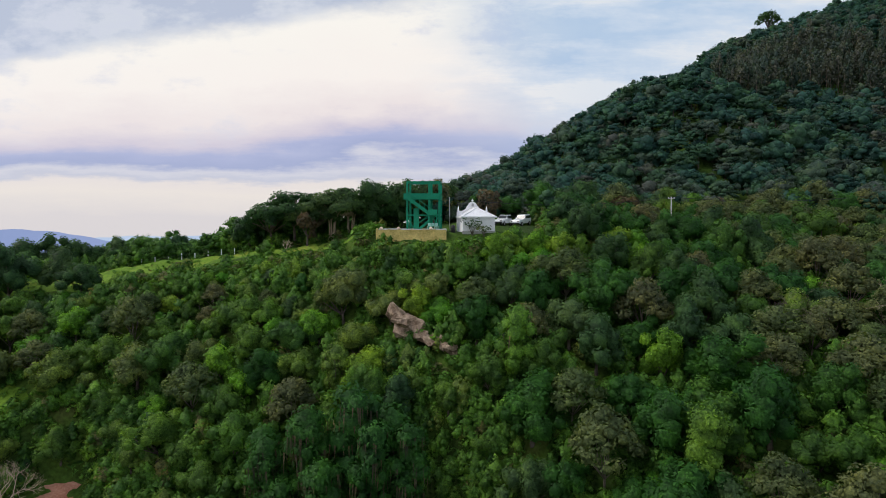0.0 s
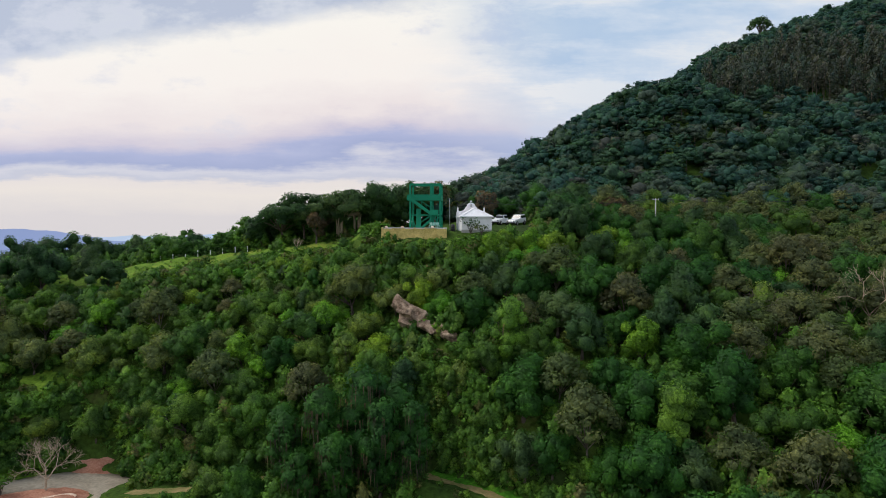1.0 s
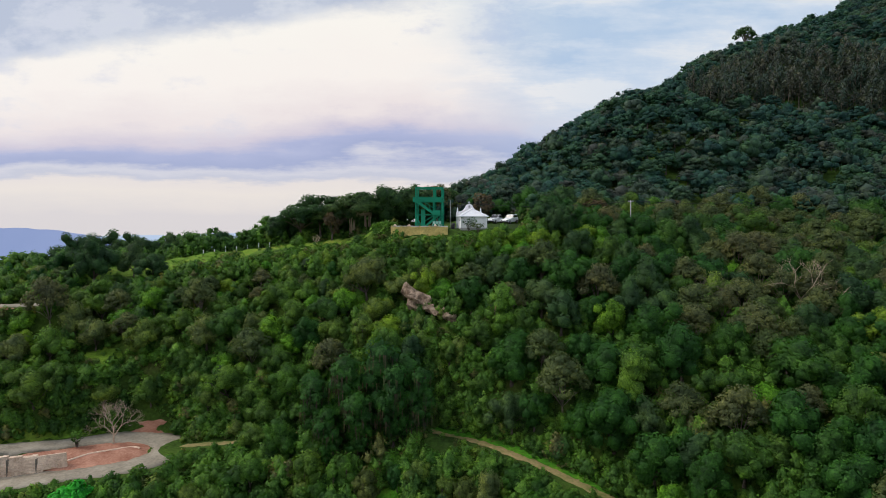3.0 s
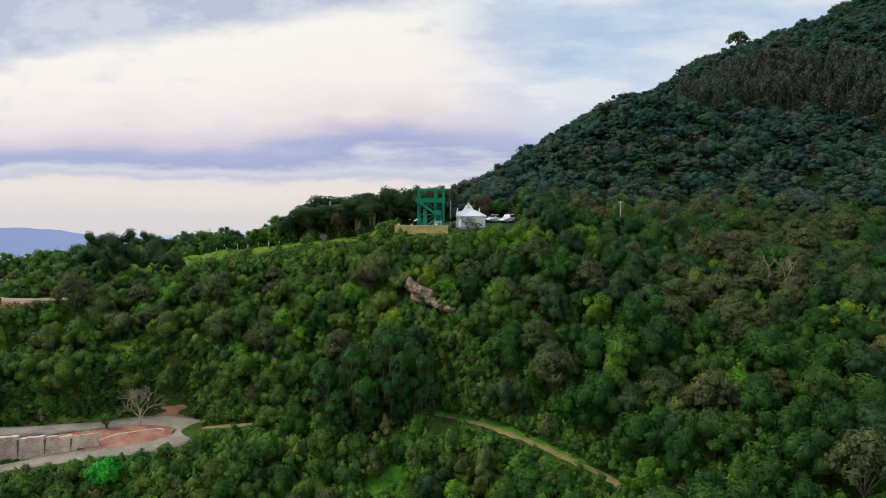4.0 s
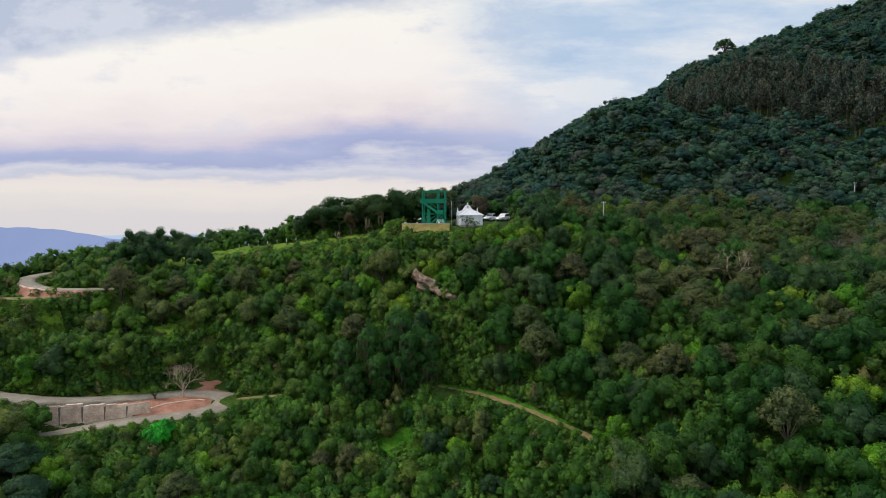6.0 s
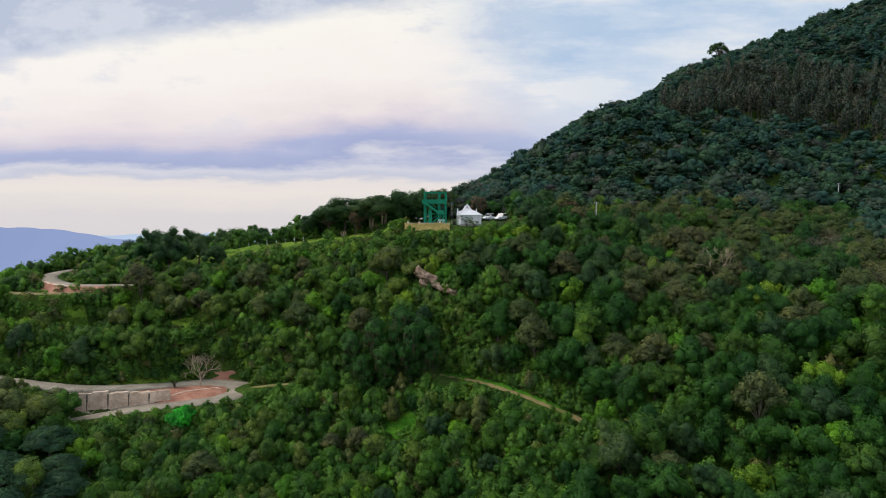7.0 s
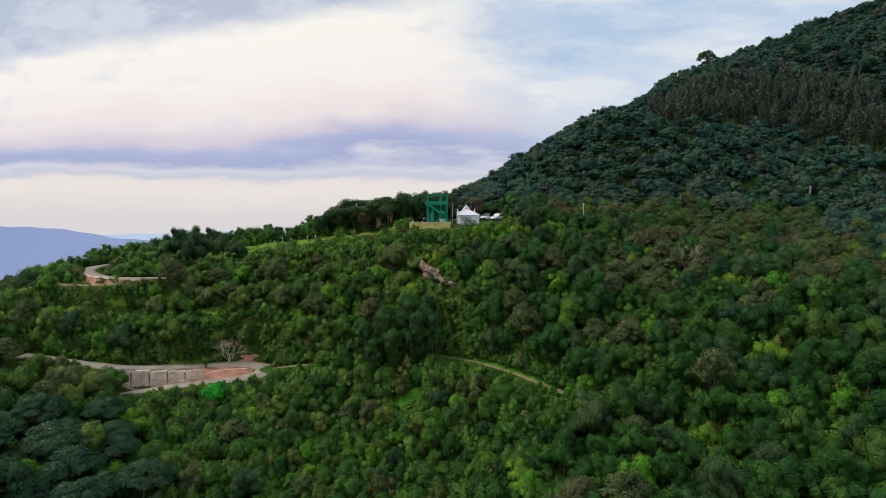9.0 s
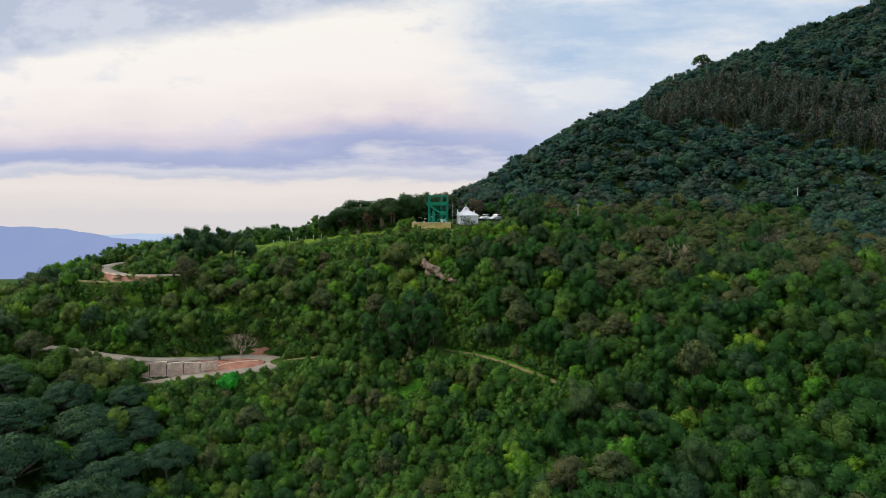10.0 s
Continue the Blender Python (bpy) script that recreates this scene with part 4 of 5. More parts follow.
placed = np.array(planted)
counts = {}
tries = rngf.uniform((-98, 2), (92, 100), (16000, 2))
for x, y in tries:
    if abs(x + 1) > 0.80 * (y + 64) + 5:
        continue
    if len(placed) > 1350:
        break
    key = tone_at(x, y)
    if x < -42 and y > 66 and key == "draped":
        key = "dark"
    low = 1.0
    if creeper_slope(x, y):
        low = 0.72
        if rngf.random() < 0.72:
            key, low = "mound", rngf.uniform(0.8, 1.25)
    s = rngf.uniform(0.72, 1.2) * low * (0.62 if x < -8 and y > 68 - 0.1 * (x + 8) else 1.0)
    w, t = SIZE[key][0] * s, SIZE[key][1] * s
    if (np.hypot(placed[:, 0] - x, placed[:, 1] - y) < (placed[:, 2] + w * 0.5) * 0.54).any() or counts.get(key, 0) >= 300:
        continue
    if near_road(x, y, w * (0.36 if x < 18 else 0.12)) or in_meadow(x, y) or (-11 < x < 17 and 74 < y < 97) or (x < -8 and y > 79 - 0.12 * (x + 8)):
        continue
    if hides(x, y, h1(x, y) + t * 0.6, w * 0.66):
        continue
    plant(key, x, y, s)
    counts[key] = counts.get(key, 0) + 1
    placed = np.vstack([placed, (x, y, w * 0.5)])


def woods(name, spots, models, label, category, mat):
    """Growth too thick or too far to count, in one mesh. spots: x, y, z, width scale, height scale, tone."""
    vs, ns, tones = [], [], []
    for x, y, z, w, t, tone in spots:
        v, n = models[int(rngf.integers(0, len(models)))]
        a = rngf.uniform(0, 2 * math.pi)
        c, s = math.cos(a), math.sin(a)
        vs.append(np.column_stack([(v[:, 0] * c - v[:, 1] * s) * w + x, (v[:, 0] * s + v[:, 1] * c) * w + y, v[:, 2] * t + z]))
        ns.append(np.column_stack([n[:, 0] * c - n[:, 1] * s, n[:, 0] * s + n[:, 1] * c, n[:, 2]]))
        tones.append(np.full(len(v), tone))
    me = leaf_mesh(name, (np.concatenate(vs), np.concatenate(ns)), mat)
    me.attributes.new("tone", "FLOAT", "POINT").data.foreach_set("value", np.concatenate(tones).astype(np.float32))
    return tagged(new(name, me), label, category, kind="stuff")


def model(seed, shape, w, h, z0, n, count, leaf, low=-0.6, core=0.95, flat=1.0, heart=HEART):
    """Corners and normals of one plant for woods()."""
    rng = np.random.default_rng(seed)
    return leaves_of(shape(rng, w, h, z0, n), count, leaf, rng, low, core, flat, heart)


def stems(name, spots, tall, girth, mat, label):
    """The bare stems of a wood, in one mesh: three-sided tapered poles. spots as for woods()."""
    p = np.array([q[:5] for q in spots])
    vs, fs = [], []
    for k in range(3):
        a = 2.1 * k
        foot = p[:, :3] + np.column_stack([girth * math.cos(a) * p[:, 3], girth * math.sin(a) * p[:, 3], np.full(len(p), -0.8)])
        head = p[:, :3] + np.column_stack([0.4 * girth * math.cos(a) * p[:, 3], 0.4 * girth * math.sin(a) * p[:, 3], tall * p[:, 4]])
        vs += [foot, head]
    n = len(p)
    i = np.arange(n)
    for k in range(3):
        j = (k + 1) % 3
        fs.append(np.stack([i + 2 * k * n, i + 2 * j * n, i + (2 * j + 1) * n, i + (2 * k + 1) * n], 1))
    return tagged(new(name, mesh_of(name, np.concatenate(vs), np.concatenate(fs), mat, True)), label, "forest", kind="stuff")


# undergrowth between the trees
def shaded(x, y, f):
    return (np.hypot(placed[:, 0] - x, placed[:, 1] - y) < placed[:, 2] * f).any()


bush = [model(300 + i, lobes_round, 3.2, 2.9, 0.0, 6, 140, 0.23, heart=SEED) for i in range(5)]
spots = []
for x, y in rngf.uniform((-98, 2), (85, 99), (26000, 2)):
    if len(spots) > 4300 or abs(x + 1) > 0.78 * (y + 64) + 4:
        continue
    s = rngf.uniform(0.6, 1.3)
    if (-52 < x < -36.5 and 46 < y < 56) or shaded(x, y, 0.6) or near_road(x, y, 0.7 * s) or in_meadow(x, y) or (-14 < x < 14 and 77 < y < 98):
        continue
    if hides(x, y, h1(x, y) + 1.2 * s, 1.7 * s):
        continue
    spots.append((x, y, h1(x, y) - 0.2, s, s * rngf.uniform(0.8, 1.3), float(np.clip(rngf.normal(0.42, 0.24), 0, 0.84))))
# thick scrub on the bank over the road and round the trail
for line, near_side, far_side, count in ((ROADS[0][0][: len(ROADS[0][0]) // 2], 2.6, 9.0, 420), (ROADS[1][0], 1.6, 6.0, 420), (ROADS[1][0], -4.5, -1.2, 380), (ROADS[0][0][len(ROADS[0][0]) // 2:], -6.0, -2.4, 300)):
    for k in range(count):
        p = line[int(rngf.integers(0, len(line)))]
        x, y, s = p[0] + rngf.uniform(-1, 1), p[1] + rngf.uniform(near_side, far_side), rngf.uniform(0.45, 0.85)
        if near_road(x, y, 0.9) or (-42.6 < x < -37 and 57 < y < 61) or hides(x, y, h1(x, y) + 1.0 * s, 1.5 * s):
            continue
        spots.append((x, y, h1(x, y) - 0.2, s, s * rngf.uniform(0.8, 1.3), float(np.clip(rngf.normal(0.42, 0.2), 0, 0.84))))
# steep cuttings carry more of it
more = 0
for x, y in rngf.uniform((-80, 6), (60, 80), (9000, 2)):
    if more > 900 or near_road(x, y, 0.8) or (-52 < x < -36.5 and 46 < y < 56) or shaded(x, y, 0.35) or in_meadow(x, y) or (-43 < x < -37 and 57 < y < 61.5):
        continue
    if math.hypot(h1(x + 0.7, y) - h1(x - 0.7, y), h1(x, y + 0.7) - h1(x, y - 0.7)) / 1.4 < 0.95:
        continue
    s = rngf.uniform(0.5, 0.95)
    if not hides(x, y, h1(x, y) + 1.0 * s, 1.6 * s):
        spots.append((x, y, h1(x, y) - 0.4, s, s * rngf.uniform(0.8, 1.2), float(np.clip(rngf.normal(0.42, 0.2), 0, 0.84))))
        more += 1
tuft = [model(340 + i, lobes_round, 2.3, 1.3, -0.1, 4, 44, 0.34, core=0) for i in range(4)]
tufts = []
for x, y in rngf.uniform((-96, 4), (70, 98), (22000, 2)):
    if abs(x + 1) > 0.78 * (y + 64) + 3 or shaded(x, y, 0.75) or near_road(x, y, 0.8) or (-9 < x < 14 and 77 < y < 96) or (-52 < x < -36.5 and 46 < y < 56) or len(tufts) > 5600:
        continue
    s = rngf.uniform(0.5, 1.2)
    if in_meadow(x, y):
        if rngf.random() < 0.5:
            continue
        s *= 0.42
    if hides(x, y, h1(x, y) + 0.5 * s, 0.8 * s):
        continue
    tufts.append((x, y, h1(x, y) - 0.05, s, s * rngf.uniform(0.6, 1.2), float(np.clip(rngf.normal(0.55, 0.2), 0, 0.84))))
woods("ground_cover", tufts, tuft, "low green herbs and grass tufts on the slope", "undergrowth", M_WOODS)
woods("undergrowth", spots, bush, "thick green scrub and creepers between the trees", "undergrowth", M_WOODS)

# the mountain's woods
crowns = [model(400 + i, lobes_round, 6.4, 5.6, 0.8, 8 + i % 4, 165, 0.36, core=0.88) for i in range(6)] + [model(410 + i, lobes_airy, 6.6, 5.4, 1.2, 14, 150, 0.36, core=0.85, flat=0.7) for i in range(3)]
slim = [model(430 + i, lobes_wispy, 2.9, 8.6, 0.9, 10, 190, 0.33, core=0.6, flat=1.8) for i in range(5)]
fine = [model(420 + i, lobes_round, 6.2, 5.4, 0.8, 16, 420, 0.27) for i in range(5)] + [model(426 + i, lobes_airy, 6.6, 5.4, 1.2, 22, 420, 0.26, core=0.8, flat=0.7) for i in range(3)]
round_spots, slim_spots, foot_spots = [], [], []
for x, y in rngf.uniform((-5, 96), (275, 330), (9900, 2)):
    if x > 0.80 * (y + 64) + 8 or x < (y - 96) * 0.05 - 3:
        continue
    z = h1(x, y)
    if unseen(x, y, z + 8.0):
        continue
    if 82 < x < 104 and 88 < y < 107:
        continue
    band = (z - 62) / 30 + 0.30 * math.sin(x * 0.05) * math.cos(y * 0.04)
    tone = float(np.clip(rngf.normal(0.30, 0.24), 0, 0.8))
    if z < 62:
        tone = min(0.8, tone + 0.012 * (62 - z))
    if 0.0 < band < 0.95 and x > 66 and y < 225 and h1(x + 10, y + 28) > z + 12 and rngf.random() < 0.86:
        slim_spots.append((x, y, z - 0.2, rngf.uniform(0.8, 1.4), rngf.uniform(0.55, 1.25), float(np.clip(rngf.normal(0.86, 0.10), 0.5, 1.0))))
        if rngf.random() < 0.6:
            x, y = x + rngf.uniform(-2.5, 2.5), y + rngf.uniform(-2.5, 2.5)
            slim_spots.append((x, y, h1(x, y) - 0.2, rngf.uniform(0.7, 1.1), rngf.uniform(0.7, 1.3), float(np.clip(rngf.normal(0.84, 0.12), 0.5, 1.0))))
        continue
    if rngf.random() < 0.20:
        tone = rngf.uniform(0.74, 1.0)
    s = rngf.uniform(0.66, 1.15) if rngf.random() < 0.86 else rngf.uniform(1.15, 1.5)
    (foot_spots if y < 132 and x < 75 else round_spots).append((x, y, z - 0.3, s, s * rngf.uniform(0.66, 0.95), tone))
for x, y in rngf.uniform((86, 45), (132, 98), (520, 2)):
    if abs(x + 1) < 0.80 * (y + 64) + 5 and not (78 < x < 97 and y > 86):
        s = rngf.uniform(0.6, 1.05)
        foot_spots.append((x, y, h1(x, y) - 0.3, s, s * rngf.uniform(0.85, 1.2), float(np.clip(rngf.normal(0.5, 0.25), 0, 1))))
woods("mountain_woods", round_spots, crowns, "dense dark green woods covering the mountain slope", "forest", M_MOUNTAIN_HAZED)
woods("foot_woods", foot_spots, fine, "dense mixed green woods at the mountain's foot", "forest", M_MOUNTAIN_HAZED)
woods("slender_woods", slim_spots, slim, "grey-brown slender trees in a band across the mountain", "forest", M_SLENDER_HAZED)
stems("slender_stems", slim_spots, 7.5, 0.13, M_BARK_GREY, "pale thin stems of the slender trees")
stems("mountain_stems", round_spots + foot_spots, 4.0, 0.20, M_BARK, "dark trunks of the mountain woods")

# more of the same woods, under and beside the way
spots = []
for x, y in rngf.uniform((-130, -90), (150, 60), (1500, 2)):
    inside = abs(x + 1) < 0.80 * (y + 64) + 6 and y > 2
    if not inside and not near_road(x, y, 3) and len(spots) < 330:
        s = rngf.uniform(0.7, 1.2)
        spots.append((x, y, h1(x, y) - 0.3, s, s * rngf.uniform(0.8, 1.1), float(np.clip(rngf.normal(0.4, 0.2), 0, 0.84))))
woods("valley_woods", spots, crowns, "green broadleaf woods in the valley", "forest", M_WOODS)

# the wood line along the left shoulder and behind it
left_spots = []
for x, y in rngf.uniform((-150, 84), (-4, 135), (1100, 2)):
    if x < -0.80 * (y + 64) - 6 or (x > -62 and y < 97 + 0.05 * (x + 46)) or in_meadow(x, y) or len(left_spots) > 420 or unseen(x, y, h1(x, y) + 6):
        continue
    s = rngf.uniform(0.62, 1.0)
    left_spots.append((x, y, h1(x, y) - 0.2, s, s * rngf.uniform(0.8, 1.1), float(np.clip(rngf.normal(0.12, 0.12), 0, 0.9))))
for x, y in rngf.uniform((-150, 62), (-60, 95), (500, 2)):
    if x < -0.80 * (y + 64) - 6 or near_road(x, y, 2.5) or x > -82 + (y - 62) * 0.4:
        continue
    s = rngf.uniform(0.5, 0.9)
    if not hides(x, y, h1(x, y) + 2.5 * s, 2.6 * s):
        left_spots.append((x, y, h1(x, y) - 0.2, s, s * rngf.uniform(0.8, 1.1), float(np.clip(rngf.normal(0.25, 0.18), 0, 0.9))))
woods("shoulder_woods", left_spots, crowns, "dark wood line on the hill shoulder", "forest", M_WOODS)

# broad old trees beside the tower
for i, (x, y, s, wide) in enumerate([(-27.8, 95.5, 1.0, True), (-24, 96, 1.3, True), (-20.6, 94.5, 0.95, True), (-17.4, 94, 1.1, True), (-15.2, 95, 1.05, True), (-11, 96, 1.05, False), (-7, 98, 1.05, False), (-3, 99.5, 1.0, False), (-32.5, 99, 0.72, False), (0.5, 101, 0.85, False)]):
    old = i in (3, 4)
    t = tree("banyan_tree", np.random.default_rng(60 + i), lobes_flat if wide else lobes_round, 9.4 * s, (4.0 if wide else 4.9) * s, (3.3 if wide else 2.1) * s, 40 if wide else 28, 3600, 0.30, M_LEAF_DARK, 0.24 if old else 0.26,
             "broad dark banyan-like tree with pale thick trunks" if old else "broad dark old tree beside the lookout tower", "tree", "old trees beside the tower", M_BARK_PALE if old or i == 5 else M_BARK, 16 if wide else 9, core=0.6 if wide else 0.82, flat=0.6 if wide else 1.0, stems=5 if old else 1)
    t.matrix_basis = pose(x, y, h1(x, y) - 0.1, 0, 0, 50 * i)

for i, (x, y, w) in enumerate([(7.4, 95, 5.5), (27, 88, 4.5), (44, 95, 5.0), (-20.8, 90.5, 4.0)]):
    t = tree("dry_tree", np.random.default_rng(90 + i), lobes_round, w, 4.6, 1.6, 16, 800, 0.4, M_LEAF_BROWN, 0.16, "dry reddish-brown tree with thin withered foliage", "tree", "withered trees", limbs=8, core=0)
    t.matrix_basis = pose(x, y, h1(x, y) - 0.1, 0, 0, 70 * i)

t = tree("bright_bush", np.random.default_rng(55), lobes_round, 3.6, 3.0, 0.3, 16, 1100, 0.3, M_LEAF_VIVID, 0.1, "vivid fresh green bush below the hairpin bend", "bush")
t.matrix_basis = pose(-39.6, 42.8, h1(-39.6, 42.8) + 0.05) @ Matrix.Diagonal((1.15, 1.15, 1.3, 1))
placed = np.vstack([placed, (-39.6, 42.8, 1.8)])
t = tree("lone_tree", np.random.default_rng(77), lobes_airy, 10.0, 6.5, 6.8, 20, 700, 0.6, M_LEAF_DARK, 0.4, "lone tree standing clear on the mountain skyline", limbs=12, core=0.5, flat=0.7)
t.matrix_basis = pose(121, 224, h1(121, 224), 0, 0, 20)
bare_tree(5, -41.6, 54.2, 6.0, 0.105, "pale leafless tree in the hairpin's earth bank", depth=6)
bare_tree(8, 44.8, 55.6, 9.0, 0.10, "tall pale leafless tree among the green woods", depth=4)
bare_tree(12, 47.2, 54.8, 6.5, 0.08, "thin pale leafless tree on the slope", depth=3)
bare_tree(18, 70, 66, 7.5, 0.10, "grey leafless tree in the dry woods", M_BARK_GREY, depth=5)
bare_tree(21, 73.5, 67.5, 7.0, 0.09, "grey leafless tree in the dry woods", M_BARK_GREY, depth=5)
bare_tree(24, 67.5, 69, 6.5, 0.09, "grey leafless tree in the dry woods", M_BARK_GREY, depth=5)
bare_tree(27, 35, 59, 6.0, 0.08, "grey leafless tree in the dry woods", M_BARK_GREY, depth=5)
bare_tree(15, -23, 86.5, 2.8, 0.07, "small bleached dead sapling in the grass", depth=3)
for group in STYLES.values():
    for ob in group:
        for o in (*ob.children_recursive, ob):
            bpy.data.objects.remove(o)


# ---- chapel ----
def gable_outline(w, shoulder, top, n=9):
    """Half of a curved, stepped chapel gable, from the eave up to its top: x, z."""
    pts = [(w, 0.0), (w, shoulder * 0.62), (w * 0.86, shoulder * 0.66)]
    for k in range(n):
        a = k / (n - 1) * math.pi / 2
        pts.append((w * 0.80 - w * 0.42 * math.sin(a), shoulder * 0.72 + shoulder * 0.50 * (1 - math.cos(a))))
    pts += [(w * 0.30, shoulder * 1.28), (w * 0.30, shoulder * 1.38)]
    for k in range(n):
        a = k / (n - 1) * math.pi / 2
        pts.append((w * 0.27 * math.cos(a), shoulder * 1.42 + (top - shoulder * 1.42) * math.sin(a)))
    return pts


def slab_outline(pts, y0, y1):
    """An upright slab with the outline pts (x, z)."""
    bm = bmesh.new()
    front, back = [bm.verts.new((x, y0, z)) for x, z in pts], [bm.verts.new((x, y1, z)) for x, z in pts]
    bm.faces.new(front)
    bm.faces.new(back[::-1])
    for i in range(len(pts)):
        j = (i + 1) % len(pts)
        bm.faces.new((front[j], front[i], back[i], back[j]))
    bmesh.ops.recalc_face_normals(bm, faces=bm.faces)
    return bm


def lathe(profile, x, y, z, sides=10, bm=None):
    """A turned shape from (radius, height) pairs."""
    bm = bm or bmesh.new()
    rings = [[bm.verts.new((x + r * math.cos(2 * math.pi * k / sides), y + r * math.sin(2 * math.pi * k / sides), z + h)) for k in range(sides)] for r, h in profile]
    for a, b in zip(rings, rings[1:]):
        for k in range(sides):
            bm.faces.new((a[k], a[(k + 1) % sides], b[(k + 1) % sides], b[k]))
    bm.faces.new(rings[0][::-1])
    bm.faces.new(rings[-1])
    return bm


def build_chapel():
    c = thing("chapel", 4.8, 79.3, 38.0, "small whitewashed hilltop chapel with a curved bell gable and cross", "chapel", turn=6)
    W, L, H = 2.2, 5.4, 2.15
    part("wall", boxed(-W, W, 0.0, 0.3, -0.6, H), M_WHITE, c)
    part("wall", boxed(-W, -W + 0.3, 0.3, L, -0.6, H), M_WHITE, c)
    part("wall", boxed(W - 0.3, W, 0.3, L, -0.6, H), M_WHITE, c)
    part("plinth", boxed(-W - 0.07, W + 0.07, -0.07, -0.003, -0.7, 0.28), M_CONCRETE, c, "grey cement plinth")
    bm = bmesh.new()
    e, r = W + 0.16, 0.75
    v = [bm.verts.new(p) for p in ((-e, -0.16, H), (e, -0.16, H), (e, L, H), (-e, L, H), (-r * 0.0, 2.0, H + 1.28), (0, L, H + 1.28))]
    for f in ((0, 1, 4), (1, 2, 5, 4), (3, 0, 4, 5), (2, 3, 5), (3, 2, 1, 0)):
        bm.faces.new([v[i] for i in f])
    roof = part("roof", bm, M_ROOFING, c, "grey-white limewashed hipped roof")
    for x0, y0, x1, y1 in ((-e, -0.18, e, -0.18), (-e - 0.02, -0.18, -e - 0.02, L), (e + 0.02, -0.18, e + 0.02, L)):
        part("cornice", beam((x0, y0, H - 0.02), (x1, y1, H - 0.02), 0.14, 0.16), M_WHITE, c)
    part("hip_tile", beam((-e, -0.16, H + 0.03), (0, 2.0, H + 1.31), 0.16, 0.10), M_WHITE, roof)
    part("hip_tile", beam((e, -0.16, H + 0.03), (0, 2.0, H + 1.31), 0.16, 0.10), M_WHITE, roof)
    part("ridge_tile", beam((0, 2.0, H + 1.31), (0, L, H + 1.31), 0.18, 0.12), M_WHITE, roof)
    half = gable_outline(2.26, 1.2, 2.15)
    part("bell_gable", slab_outline([(-2.26, -H - 0.6)] + [(-x, z) for x, z in half] + [(x, z) for x, z in half[::-1]] + [(2.26, -H - 0.6)], L, L + 0.4), M_WHITE, c)
    g = [o for o in c.children if o.name.startswith("bell_gable")][0]
    g.location.z = H
    # no recess is cut: a darker slab gives the bell niche its shade
    part("niche", slab_outline([(0.15 * math.cos(a), 1.80 + 0.13 * math.sin(a)) for a in np.linspace(0, math.pi, 9)] + [(-0.15, 1.50), (0.15, 1.50)], L - 0.015, L + 0.1), M_CONCRETE, g, "arched grey slab giving the bell niche its shade")
    for z in (1.32, 2.06):
        part("moulding", beam((-0.78 if z < 1.6 else -0.3, L - 0.04, z), (0.78 if z < 1.6 else 0.3, L - 0.04, z), 0.12, 0.08), M_WHITE, g)
    part("cross", box(box(bmesh.new(), -0.045, 0.045, L + 0.15, L + 0.24, 2.1, 2.62), -0.19, 0.19, L + 0.15, L + 0.24, 2.32, 2.41), M_WHITE, g)
    for sx in (-1, 1):
        part("pinnacle", lathe([(0.17, 0.0), (0.19, 0.12), (0.12, 0.16), (0.15, 0.34), (0.10, 0.52), (0.13, 0.58), (0.05, 0.80), (0.015, 0.98)], sx * 2.04, L + 0.2, 0.60), M_WHITE, g, smooth=True)
    part("statue_block", lathe([(0.12, 0.0), (0.13, 0.3), (0.09, 0.36), (0.08, 0.5), (0.02, 0.56)], -2.05, 3.0, H + 0.16), M_WHITE, c, smooth=True)


build_chapel()


